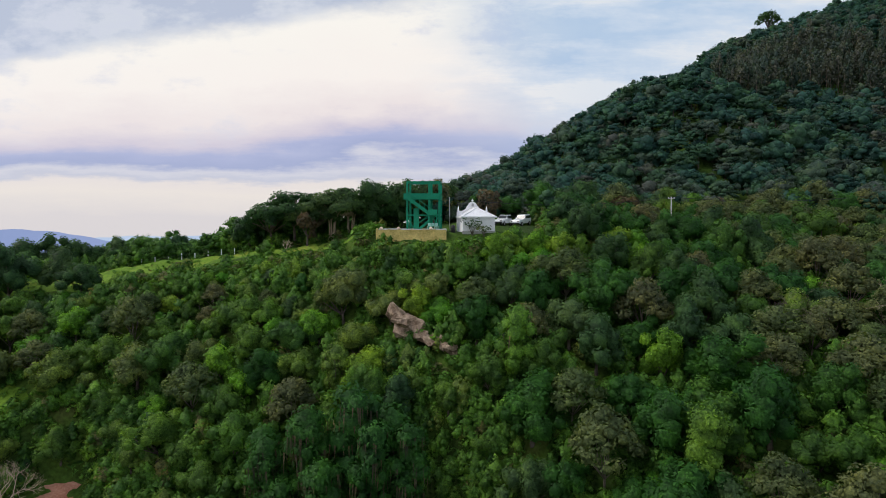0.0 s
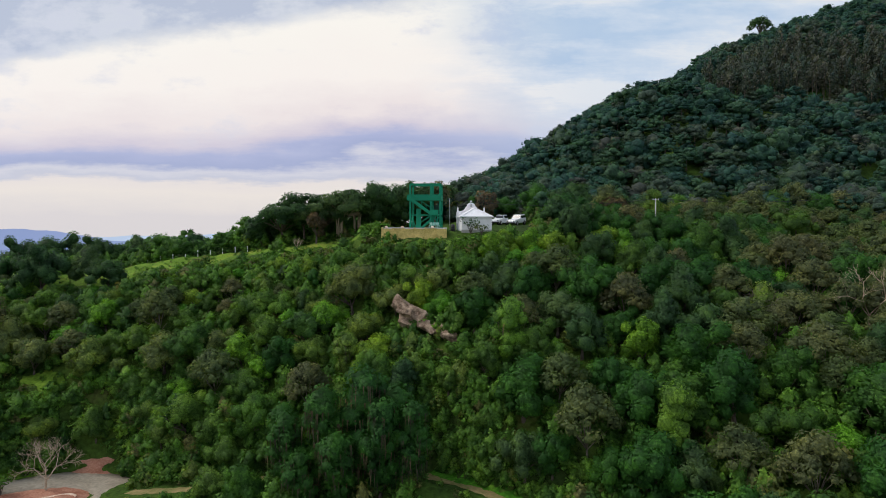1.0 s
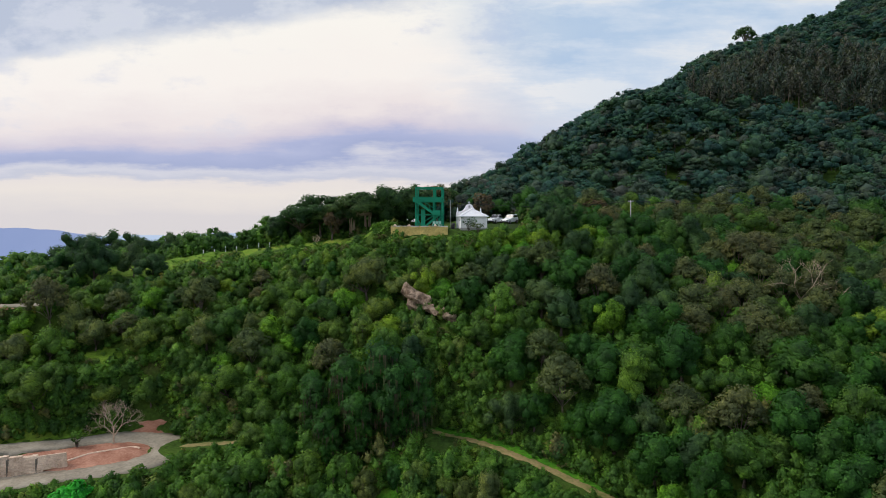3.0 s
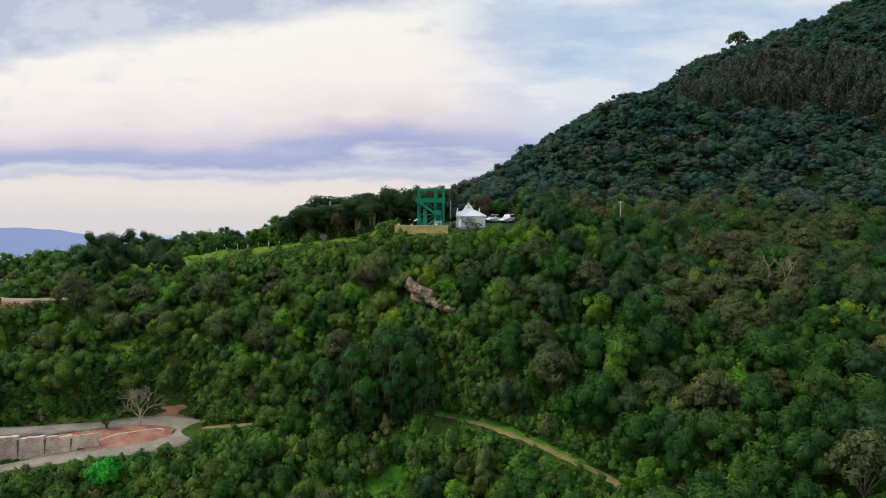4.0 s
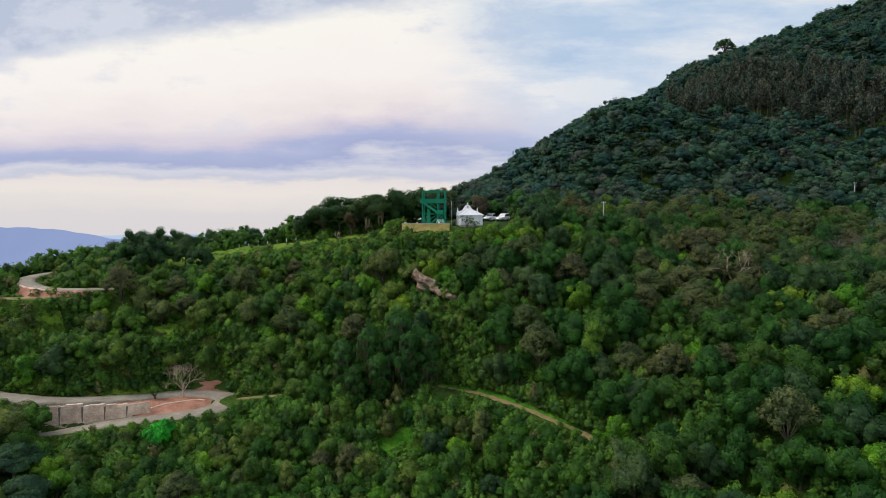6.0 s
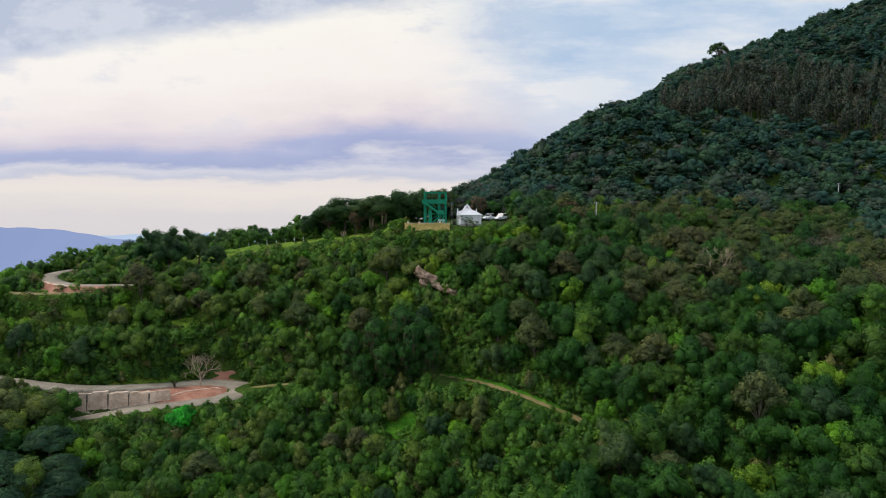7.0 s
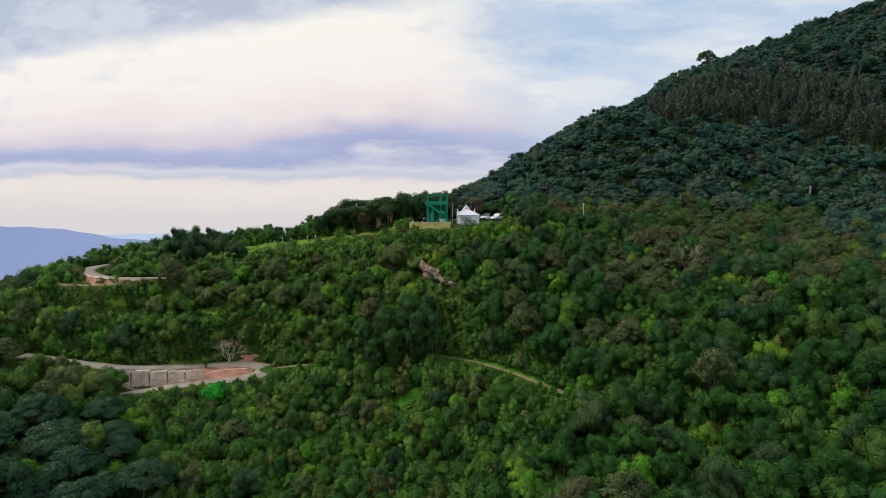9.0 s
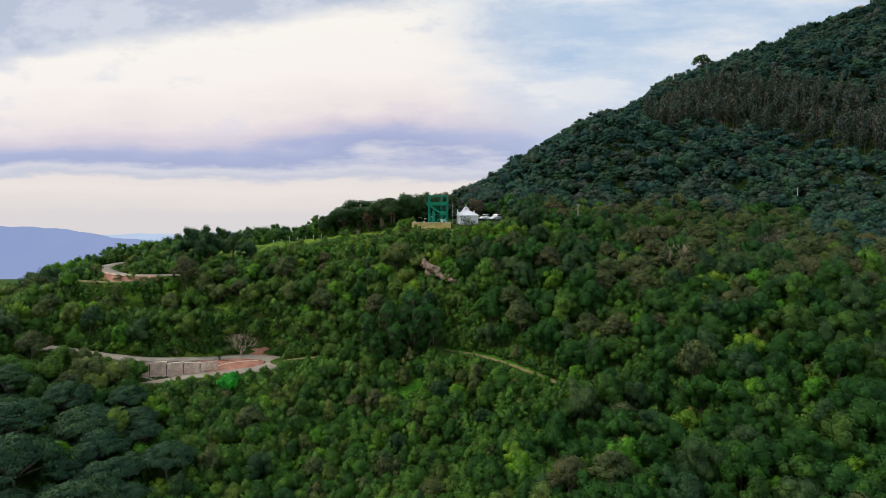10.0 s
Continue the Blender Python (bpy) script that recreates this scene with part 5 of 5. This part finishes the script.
# ---- steel lookout tower ----
def build_tower():
    t = thing("lookout_tower", -2.6, 83.6, 38.45, "green-painted steel lookout tower with an outside stair", "tower", turn=-4)
    X, Y, Z = 2.22, 1.75, 6.5
    D0, D1 = 4.15, 4.95
    for x in (-X, X):
        for y in (-Y, Y):
            post = part("post", boxed(x - 0.13, x + 0.13, y - 0.13, y + 0.13, -0.4, Z), M_GREEN, t)
            part("base_plate", boxed(x - 0.24, x + 0.24, y - 0.24, y + 0.24, -0.05, 0.04), M_GREEN, post)
    for y in (-Y, Y):
        part("post", boxed(0.68, 0.98, y - 0.12, y + 0.12, -0.4, Z), M_GREEN, t)
        part("roof_beam", beam((-X, y, Z), (X, y, Z), 0.24, 0.26), M_GREEN, t)
        part("tie_beam", beam((-X, y, 1.95), (X, y, 1.95), 0.16, 0.2), M_GREEN, t)
    for x in (-X, X):
        part("roof_beam", beam((x, -Y, Z - 0.01), (x, Y, Z - 0.01), 0.22, 0.24), M_GREEN, t)
        part("tie_beam", beam((x, -Y, 1.95), (x, Y, 1.95), 0.15, 0.19), M_GREEN, t)
    part("deck", boxed(-X - 0.5, X + 0.1, -Y - 0.1, Y + 0.1, D0, D0 + 0.14), M_GREEN, t)
    part("parapet", boxed(-X - 0.5, X + 0.12, -Y - 0.17, -Y - 0.11, D0 - 0.05, D1 - 0.06), M_GREEN, t, "solid green sheet parapet")
    part("parapet", boxed(-X - 0.5, X + 0.12, Y + 0.11, Y + 0.17, D0 - 0.05, D1 - 0.06), M_GREEN, t)
    part("parapet", boxed(X + 0.11, X + 0.17, -Y - 0.1, Y + 0.1, D0 - 0.05, D1 - 0.06), M_GREEN, t)
    part("parapet", boxed(-X - 0.56, -X - 0.5, -0.2, Y + 0.1, D0 - 0.05, D1 - 0.06), M_GREEN, t)
    part("top_rail", beam((-X - 0.5, -Y - 0.14, D1), (X + 0.12, -Y - 0.14, D1), 0.07), M_GREEN, t)
    # outside stair: deck to landing, landing to ground
    y0, y1 = -Y - 1.05, -Y - 0.22
    a, b = Vector((-1.95, 0, D0 + 0.05)), Vector((1.05, 0, 2.05))
    for y in (y0, y1):
        part("stringer", beam((a.x, y, a.z), (b.x, y, b.z), 0.08, 0.42), M_GREEN, t)
        part("handrail", beam((a.x, y, a.z + 0.85), (b.x, y, b.z + 0.85), 0.06), M_GREEN, t)
        for k in range(5):
            p = a.lerp(b, (k + 0.3) / 4.6)
            part("baluster", beam((p.x, y, p.z), (p.x, y, p.z + 0.85), 0.045, up=(0, 1, 0)), M_GREEN, t)
    step = None
    for k in range(12):
        p = a.lerp(b, (k + 0.5) / 12)
        if step is None:
            step = part("tread", boxed(-0.14, 0.14, y0 + 0.04, y1 - 0.04, -0.02, 0.02, bevel=0), M_GREEN, t)
        else:
            step = part("tread", step.data, M_GREEN, t)
        step.location = (p.x, 0, p.z)
    part("landing", boxed(0.75, 2.05, y0 - 0.05, y1 + 0.2, 1.95, 2.1), M_GREEN, t)
    part("landing_panel", boxed(0.75, 2.05, y0 - 0.10, y0 - 0.05, 1.9, 2.7), M_GREEN, t, "green sheet around the stair landing")
    c, d = Vector((1.7, 0, 1.98)), Vector((-0.6, 0, 0.0))
    for y in (y1 + 0.25, y1 + 0.95):
        part("stringer", beam((c.x, y, c.z), (d.x, y, d.z), 0.08, 0.34), M_GREEN, t)
    for x in (0.85, 1.95):
        part("landing_leg", boxed(x - 0.07, x + 0.07, y0, y0 + 0.14, -0.4, 1.95), M_GREEN, t)
    part("sheet_panel", boxed(-1.35, -0.62, -Y - 0.04, -Y + 0.02, -0.1, 2.9), M_GREEN, t, "tall green sheet-metal panel")
    part("service_box", boxed(-1.3, -0.66, -Y + 0.03, -Y + 0.6, -0.1, 2.4), M_GREEN, t)
    for p, q in (((-X, -Y, 1.9), (-1.35, -Y, 0.1)), ((X, -Y, 1.9), (1.1, -Y, 0.1)), ((-0.6, -Y, 0.9), (0.7, -Y, 1.9)), ((-X, Y, 0.1), (0.7, Y, 1.9)), ((X, Y, 0.1), (0.9, Y, 1.9)),
                 ((X, -Y, 0.1), (X, Y, 1.9)), ((-X, -Y, 0.1), (-X, Y, 1.9)), ((1.1, -Y, 1.9), (X, -Y, 0.2))):
        part("brace", beam(p, q, 0.1), M_GREEN, t)


build_tower()

# terrace wall and what stands round it
terrace = thing("terrace_wall", -4.1, 77.9, 37.0, "stained yellow-washed terrace wall with dark streaks", "wall")
for k in range(6):
    x0 = -4.6 + k * 1.53
    p = part("wall_panel", boxed(x0, x0 + 1.5, -0.16, 0.16, -0.8, 1.46 + 0.03 * math.sin(k * 2.1), bevel=0.03), M_YELLOW, terrace)
    part("pier", boxed(x0 - 0.12, x0 + 0.12, -0.21, 0.21, -0.8, 1.56 + 0.06 * math.cos(k * 1.7), bevel=0.03), M_YELLOW, terrace)
part("coping", boxed(-4.65, 4.6, -0.22, 0.22, 1.49, 1.55), M_CONCRETE, terrace, "weathered cement coping")
bpy.data.objects["coping"].location.z = 0.02
pad = bmesh.new()
box(pad, -4.6, 4.6, 0.0, 9.0, -0.25, 0.0, 0.05)
pad_ob = new("terrace_floor", bpy.data.meshes.new("terrace_floor"))
pad.to_mesh(pad_ob.data)
pad.free()
pad_ob.data.materials.append(M_CONCRETE)
pad_ob.location = (-4.1, 78.08, 38.46)
tagged(pad_ob, "grey cement terrace floor under the tower", "terrace", kind="structure")


def stone(name, x, y, z, sx, sy, sz, seed, mat, label, category, turn=(0, 0, 0), sub=3, rough=0.35, parent=None):
    """A craggy stone."""
    bm = bmesh.new()
    bmesh.ops.create_icosphere(bm, subdivisions=sub, radius=1)
    for v in bm.verts:
        p = v.co.copy()
        f = 1 + rough * (noise.noise(p * 1.3 + Vector((seed * 3.7, 0, 0))) + 0.55 * noise.noise(p * 3.1 + Vector((0, seed * 2.3, 0))) + 0.45 * abs(noise.noise(p * 6.0 + Vector((0, 0, seed)))) + 0.25 * noise.noise(p * 14.0))
        step = 0.35 * rough * (round((p.z + 0.5 * p.x) * 5) / 5 - (p.z + 0.5 * p.x)) * 2.2
        v.co = Vector((p.x * sx, p.y * sy, (p.z + step) * sz)) * f
    me = bpy.data.meshes.new(name)
    bm.to_mesh(me)
    bm.free()
    me.materials.append(mat)
    ob = new(name, me)
    ob.matrix_basis = pose(x, y, z, *turn)
    if parent:
        ob.parent = parent
        return ob
    return tagged(ob, label, category)


def crag(x, y, z, along, slabs, seed, label):
    """Broken rock: long angular slabs that lie against one another along a falling line."""
    rng = np.random.default_rng(seed)
    ob = thing("rock_outcrop", x, y, z, label, "rock")
    fall = Vector(along).normalized()
    face = Vector((-0.25, -0.72, 0.62))
    face = (face - fall * face.dot(fall)).normalized()
    axes = np.array((fall, face.cross(fall), face))
    for k in range(slabs):
        f = (k + rng.uniform(-0.3, 0.3)) / (slabs - 1) - 0.5
        size = np.array((rng.uniform(0.7, 1.35), rng.uniform(0.35, 0.75), rng.uniform(0.35, 0.6))) * (1.1 - 0.9 * f) * np.array((0.85, 1.0, 1.0))
        c = np.array(along) * f + np.array(axes[1]) * rng.uniform(-0.55, 0.55) * (0.7 - f) + np.array(axes[2]) * rng.uniform(-0.3, 0.15)
        bm = bmesh.new()
        p = np.sign(rng.standard_normal((15, 3))) * rng.uniform(0.35, 1.0, (15, 3)) ** 0.6 * size
        a = rng.uniform(-0.55, 0.55)
        p[:, :2] = p[:, :2] @ np.array(((math.cos(a), math.sin(a)), (-math.sin(a), math.cos(a))))
        for v in p @ axes + c:
            bm.verts.new(v)
        made = bmesh.ops.convex_hull(bm, input=bm.verts)
        bmesh.ops.delete(bm, geom=[g for g in made["geom_interior"] if isinstance(g, bmesh.types.BMVert)], context="VERTS")
        bmesh.ops.subdivide_edges(bm, edges=bm.edges[:], cuts=3, use_grid_fill=True)
        for v in bm.verts:
            q = v.co.copy()
            v.co += Vector((noise.noise(q * 3.5), noise.noise(q * 3.5 + Vector((3, 0, 0))), noise.noise(q * 3.5 + Vector((0, 3, 0))))) * 0.16
            v.co += face * 0.12 * (abs(noise.noise(Vector(np.array(axes) @ np.array(q)) * 2.2 * 1.0)) - 0.25)
        part("slab", bm, M_ROCK, ob)


crag(-1.9, 61.3, 27.75, (5.6, -1.7, -3.0), 17, 8, "bare reddish-brown broken rock outcrop in the wooded slope")
stone("boulder", 0.7, 60.2, 26.8, 0.8, 0.6, 0.45, 3, M_ROCK, "brown boulder below the rock outcrop", "rock", (0, 12, 0))
for i, (x, y, s) in enumerate([(226, 268, 5.0), (233, 270, 4.2), (240, 268, 5.5)]):
    stone("summit_rock", x, y, h1(x, y) + s * 0.5, s * 1.2, s * 0.8, s * 0.8, 10 + i, M_ROCK, "bare rock crag near the mountain top", "rock")
for i, (x, y) in enumerate([(-8.2, 78.6), (-5.9, 78.7), (-1.6, 78.8)]):
    stone("rubble_stone", x, y, 38.6, 0.25, 0.2, 0.22, 20 + i, M_CEMENT, "pale loose stone on the terrace edge", "stone", sub=2)

for i, x in enumerate((-1.9, -1.35, -0.8)):
    s = thing("plastic_chair", x, 80.3, 38.47, "pale teal plastic chair under the tower", "chair", "plastic chairs under the tower", turn=20 * i - 15)
    part("seat", boxed(-0.22, 0.22, -0.21, 0.21, 0.40, 0.44), M_TEAL, s)
    part("backrest", boxed(-0.22, 0.22, 0.19, 0.23, 0.44, 0.84), M_TEAL, s)
    for lx in (-0.19, 0.19):
        for ly in (-0.18, 0.18):
            part("leg", boxed(lx - 0.025, lx + 0.025, ly - 0.025, ly + 0.025, 0, 0.40, bevel=0), M_TEAL, s)

tank = thing("water_drum", 1.35, 79.6, 38.05, "black plastic water drum beside the chapel", "drum")
part("body", lathe([(0.30, 0.0), (0.33, 0.05), (0.33, 0.28), (0.35, 0.31), (0.33, 0.34), (0.33, 0.6), (0.35, 0.63), (0.33, 0.66), (0.33, 0.85), (0.24, 0.95)], 0, 0, 0, 16), M_PLASTIC, tank, smooth=True)
part("lid", lathe([(0.2, 0.94), (0.2, 1.0), (0.06, 1.03)], 0, 0, 0, 14), M_PLASTIC, tank)


# ---- vehicle ----
def build_car(x, y, z, turn, pitch, label):
    c = thing("car", x, y, z, label, "car", "parked cars")
    c.matrix_basis = pose(x, y, z, 0, pitch, turn) @ Matrix.Diagonal((0.95, 0.95, 0.95, 1))
    side = [(-2.15, 0.42), (-2.18, 0.80), (-2.05, 0.98), (-0.72, 1.10), (-0.15, 1.16), (2.02, 1.16), (2.12, 0.95), (2.10, 0.42)]
    bm = slab_outline(side, -0.84, 0.84)
    bmesh.ops.bevel(bm, geom=[e for e in bm.edges if abs(e.verts[0].co.y - e.verts[1].co.y) < 0.01], offset=0.05, segments=2, affect="EDGES")
    part("body", bm, M_CAR, c)
    cab = [(-0.22, 1.14), (0.26, 1.74), (1.86, 1.78), (2.04, 1.14)]
    bm = slab_outline(cab, -0.76, 0.76)
    for v in bm.verts:
        if v.co.z > 1.4:
            v.co.y *= 0.88
    part("cab", bm, M_CAR, c)
    part("windscreen", slab_outline([(-0.20, 1.20), (0.20, 1.69), (0.23, 1.67), (-0.16, 1.18)], -0.68, 0.68), M_GLASS, c, "dark windscreen")
    for y0, y1 in ((-0.79, -0.72), (0.72, 0.79)):
        for x0, x1, t0, t1 in ((-0.02, 0.55, 0.32, 0.55), (0.65, 1.22, 0.65, 1.22), (1.32, 1.88, 1.32, 1.80)):
            bm = slab_outline([(x0, 1.20), (t0, 1.64), (t1, 1.66), (x1, 1.20)], y0, y1)
            part("window", bm, M_GLASS, c, "dark side window")
    for wx in (-1.38, 1.35):
        for wy in (-0.80, 0.80):
            w = part("wheel", lathe([(0.20, -0.12), (0.35, -0.11), (0.38, -0.06), (0.38, 0.06), (0.35, 0.11), (0.20, 0.12)], 0, 0, 0, 18), M_RUBBER, c, "black tyre", True)
            w.matrix_basis = pose(wx, wy, 0.38, 90, 0, 0)
            part("rim", lathe([(0.05, -0.135), (0.21, -0.128), (0.21, 0.128), (0.05, 0.135)], 0, 0, 0, 14), M_STEEL, w)
    for s in (-1, 1):
        part("headlight", boxed(-2.21, -2.14, s * 0.58 - 0.14, s * 0.58 + 0.14, 0.72, 0.90), M_GLASS, c)
        part("tail_light", boxed(2.08, 2.14, s * 0.68 - 0.08, s * 0.68 + 0.08, 0.75, 1.05), M_EARTH, c)
        part("mirror", boxed(-0.06, 0.06, s * 0.88 - 0.07, s * 0.88 + 0.07, 1.16, 1.32), M_CAR, c)
    part("bumper", boxed(-2.30, -2.16, -0.82, 0.82, 0.42, 0.62), M_PLASTIC, c)
    part("bumper", boxed(2.11, 2.22, -0.82, 0.82, 0.42, 0.62), M_PLASTIC, c)
    part("roof_rack", beam((0.36, -0.55, 1.79), (1.8, -0.55, 1.82), 0.05), M_STEEL, c)
    part("roof_rack", beam((0.36, 0.55, 1.79), (1.8, 0.55, 1.82), 0.05), M_STEEL, c)


build_car(9.3, 92.2, h1(9.3, 92.2), 62, 0, "white off-road car parked close behind the chapel")
build_car(12.0, 91.0, h1(12.0, 91.0), 56, -3, "white off-road car parked on the grass beside another")


# ---- poles, wires, fence, shed ----
def pole(x, y, z0, top, r, label, mat, arm=True):
    p = thing("utility_pole", x, y, z0, label, "pole", "utility poles")
    part("shaft", tube([(0, 0, -0.6), (0.02, 0, (top - z0) * 0.5), (0, 0, top - z0)], [r, r * 0.85, r * 0.7], 8), mat, p, smooth=True)
    if arm:
        part("crossarm", beam((-0.45, 0, top - z0 - 0.25), (0.45, 0, top - z0 - 0.25), 0.09), mat, p)
        for s in (-0.38, 0.38):
            part("insulator", lathe([(0.03, 0), (0.05, 0.04), (0.05, 0.09), (0.02, 0.13)], s, 0, top - z0 - 0.21, 8), M_WHITE, p)


pole(0.95, 86.0, h1(0.95, 86), 43.0, 0.06, "thin grey utility pole between tower and chapel", M_CONCRETE, False)
pole(31.0, 80.5, h1(31, 80.5), 42.9, 0.11, "pale concrete utility pole among the trees", M_CONCRETE)
pole(101, 110, h1(101, 110), 48.4, 0.13, "pale concrete utility pole by the shed", M_CONCRETE)


def wire(p, q, sag, r=0.02):
    p, q = Vector(p), Vector(q)
    pts = [p.lerp(q, k / 16) - Vector((0, 0, sag * 4 * (k / 16) * (1 - k / 16))) for k in range(17)]
    w = part("power_line", tube(pts, [r] * 17, 4), M_WIRE, None)
    tagged(w, "thin dark sagging overhead power line", "wire", "overhead wires")


for dx in (-0.38, 0.38):
    wire((0.95 + dx, 86, 42.9), (31 + dx, 80.5, 42.8), 1.0)
    wire((31 + dx, 80.5, 42.8), (101 + dx, 110, 48.2), 2.2)

fence = thing("fence", -50, 96.5, 0, "wire fence of pale posts along the meadow", "fence")
tops = []
for k in range(10):
    x, y = -53 + 2.1 * k, 95.2 + 0.15 * k
    z = h1(x, y)
    part("post", boxed(x + 50 - 0.06, x + 50 + 0.06, y - 96.5 - 0.06, y - 96.5 + 0.06, z - 0.4, z + 1.1 + 0.1 * math.sin(k * 2.7), bevel=0.015), M_WHITE, fence)
    tops.append(Vector((x + 50, y - 96.5, z)))
for h in (0.4, 0.75, 1.02):
    part("wire", tube([t + Vector((0, 0, h)) for t in tops], [0.012] * len(tops), 4), M_WIRE, fence)

zs = h1(95, 106)
shed = thing("roadside_shed", 95, 106, zs, "low roadside shed with a pale sheet roof", "shed", turn=-12)
part("roof", boxed(-2.3, 2.3, -1.5, 1.5, 2.35, 2.47), M_STEEL, shed, "pale corrugated sheet roof")
for x in (-2.0, 2.0):
    for y in (-1.2, 1.2):
        part("post", boxed(x - 0.07, x + 0.07, y - 0.07, y + 0.07, -0.5, 2.35, bevel=0.01), M_BARK, shed)
part("back_wall", boxed(-2.05, 2.05, 1.22, 1.30, -0.4, 2.3), M_BARK, shed)
part("counter", boxed(-1.9, 1.9, -1.1, -0.75, -0.3, 0.95), M_BARK, shed)

# ---- retaining wall in the hairpin ----
wall = thing("retaining_wall", -51, 47, 0, "pale stained masonry retaining wall between the two road legs", "wall")
A, B = Vector((-58.6, 45.45)), Vector((-44.4, 49.05))
N, COURSES = 5, 7
along = (B - A).normalized()
out = Vector((along.y, -along.x))
rngw = np.random.default_rng(31)
for k in range(N):
    f = (k + 0.5) / N
    top, bot = 13.0 - 0.9 * f + 0.06 * math.sin(k * 2.3), 8.9 + 1.75 * f
    for row in range(COURSES):
        cuts = [0.0] + [(j + rngw.uniform(-0.22, 0.22)) / 4 for j in range(1, 4)] + [1.0]
        for c0, c1 in zip(cuts, cuts[1:]):
            p, q = A.lerp(B, (k + 0.012 + 0.976 * c0) / N), A.lerp(B, (k + 0.012 + 0.976 * c1) / N - 0.0012)
            lo = bot + (max(0.0, (c0 + c1) / 2 - 0.25) * (top - bot) * 0.85 if k == N - 1 else 0.0)
            if lo > bot + (top - bot) * (row + 0.6) / COURSES:
                continue
            z0 = bot + (top - bot) * row / COURSES
            z1 = bot + (top - bot) * (row + 1) / COURSES - 0.022 + (rngw.uniform(-0.28, 0.06) if row == COURSES - 1 else 0)
            proud = 0.10 * (1.5 - 4 * row / COURSES) + rngw.uniform(-0.03, 0.03)
            bm, corner = bmesh.new(), []
            for e, z, back in ((p, z0, 0), (q, z0, 0), (q, z1, 0), (p, z1, 0), (p, z0, 1), (q, z0, 1), (q, z1, 1), (p, z1, 1)):
                o = e + out * (proud + rngw.uniform(-0.02, 0.02) - 0.6 * back)
                corner.append(bm.verts.new((o.x + 51, o.y - 47, z)))
            for face in ((0, 1, 2, 3), (5, 4, 7, 6), (3, 2, 6, 7), (1, 0, 4, 5), (1, 5, 6, 2), (4, 0, 3, 7)):
                bm.faces.new([corner[i] for i in face])
            bmesh.ops.recalc_face_normals(bm, faces=bm.faces)
            part("masonry_block", bm, M_CEMENT, wall)
    p = A.lerp(B, k / N)
    part("joint_strip", boxed(p.x + 51 - 0.07, p.x + 51 + 0.07, p.y - 47 - 0.10, p.y - 47 + 0.3, 8.8 + 1.7 * k / N, 12.7 - 0.85 * k / N, bevel=0.02), M_BARK_GREY, wall, "dark stained drainage strip")
p, q = A.lerp(B, 0.0), A.lerp(B, 1.0)
part("backing", beam((p.x + 51 + 0.05, p.y - 47 + 0.32, 10.6), (q.x + 51 + 0.05, q.y - 47 + 0.32, 11.4), 0.2, 2.0), M_CEMENT, wall, "mortar backing")

# shrub with dark sprays before the chapel wall
def sparse_shrub(name, x, y, z, w, h, count, leaf, mat, seed, label):
    rng = np.random.default_rng(seed)
    ob = thing(name, x, y, z, label, "shrub")
    bm = bmesh.new()
    tips = []
    for k in range(11):
        a, r = 2 * math.pi * k / 11 + rng.uniform(-0.2, 0.2), rng.uniform(0.15, 0.5) * w
        tip = (r * math.cos(a), r * math.sin(a) * 0.6, h * rng.uniform(0.6, 1.0))
        tube([(0, 0, -0.3), (tip[0] * 0.4, tip[1] * 0.4, tip[2] * 0.55), tip], [0.035, 0.025, 0.01], 4, bm)
        tips += [(*tip, 0.17 * w), (tip[0] * 0.7, tip[1] * 0.7, tip[2] * 0.75, 0.13 * w)]
    part("stem", bm, M_BARK, ob)
    part("foliage", leaf_mesh("foliage", leaves_of(tips, count, leaf, rng, core=0), mat), mat, ob)


sparse_shrub("flowering_shrub", 3.9, 78.55, 37.9, 2.6, 1.75, 170, 0.2, M_LEAF_DARK, 4, "sparse dark-leaved shrub before the chapel wall")
sparse_shrub("flowering_shrub", 5.4, 78.3, 37.8, 2.0, 1.1, 120, 0.2, M_LEAF_OLIVE, 5, "low olive shrub before the chapel wall")
sparse_shrub("sapling", -45.2, 52.6, h1(-45.2, 52.6), 1.8, 1.9, 160, 0.24, M_LEAF, 6, "small green sapling on the earth bank")
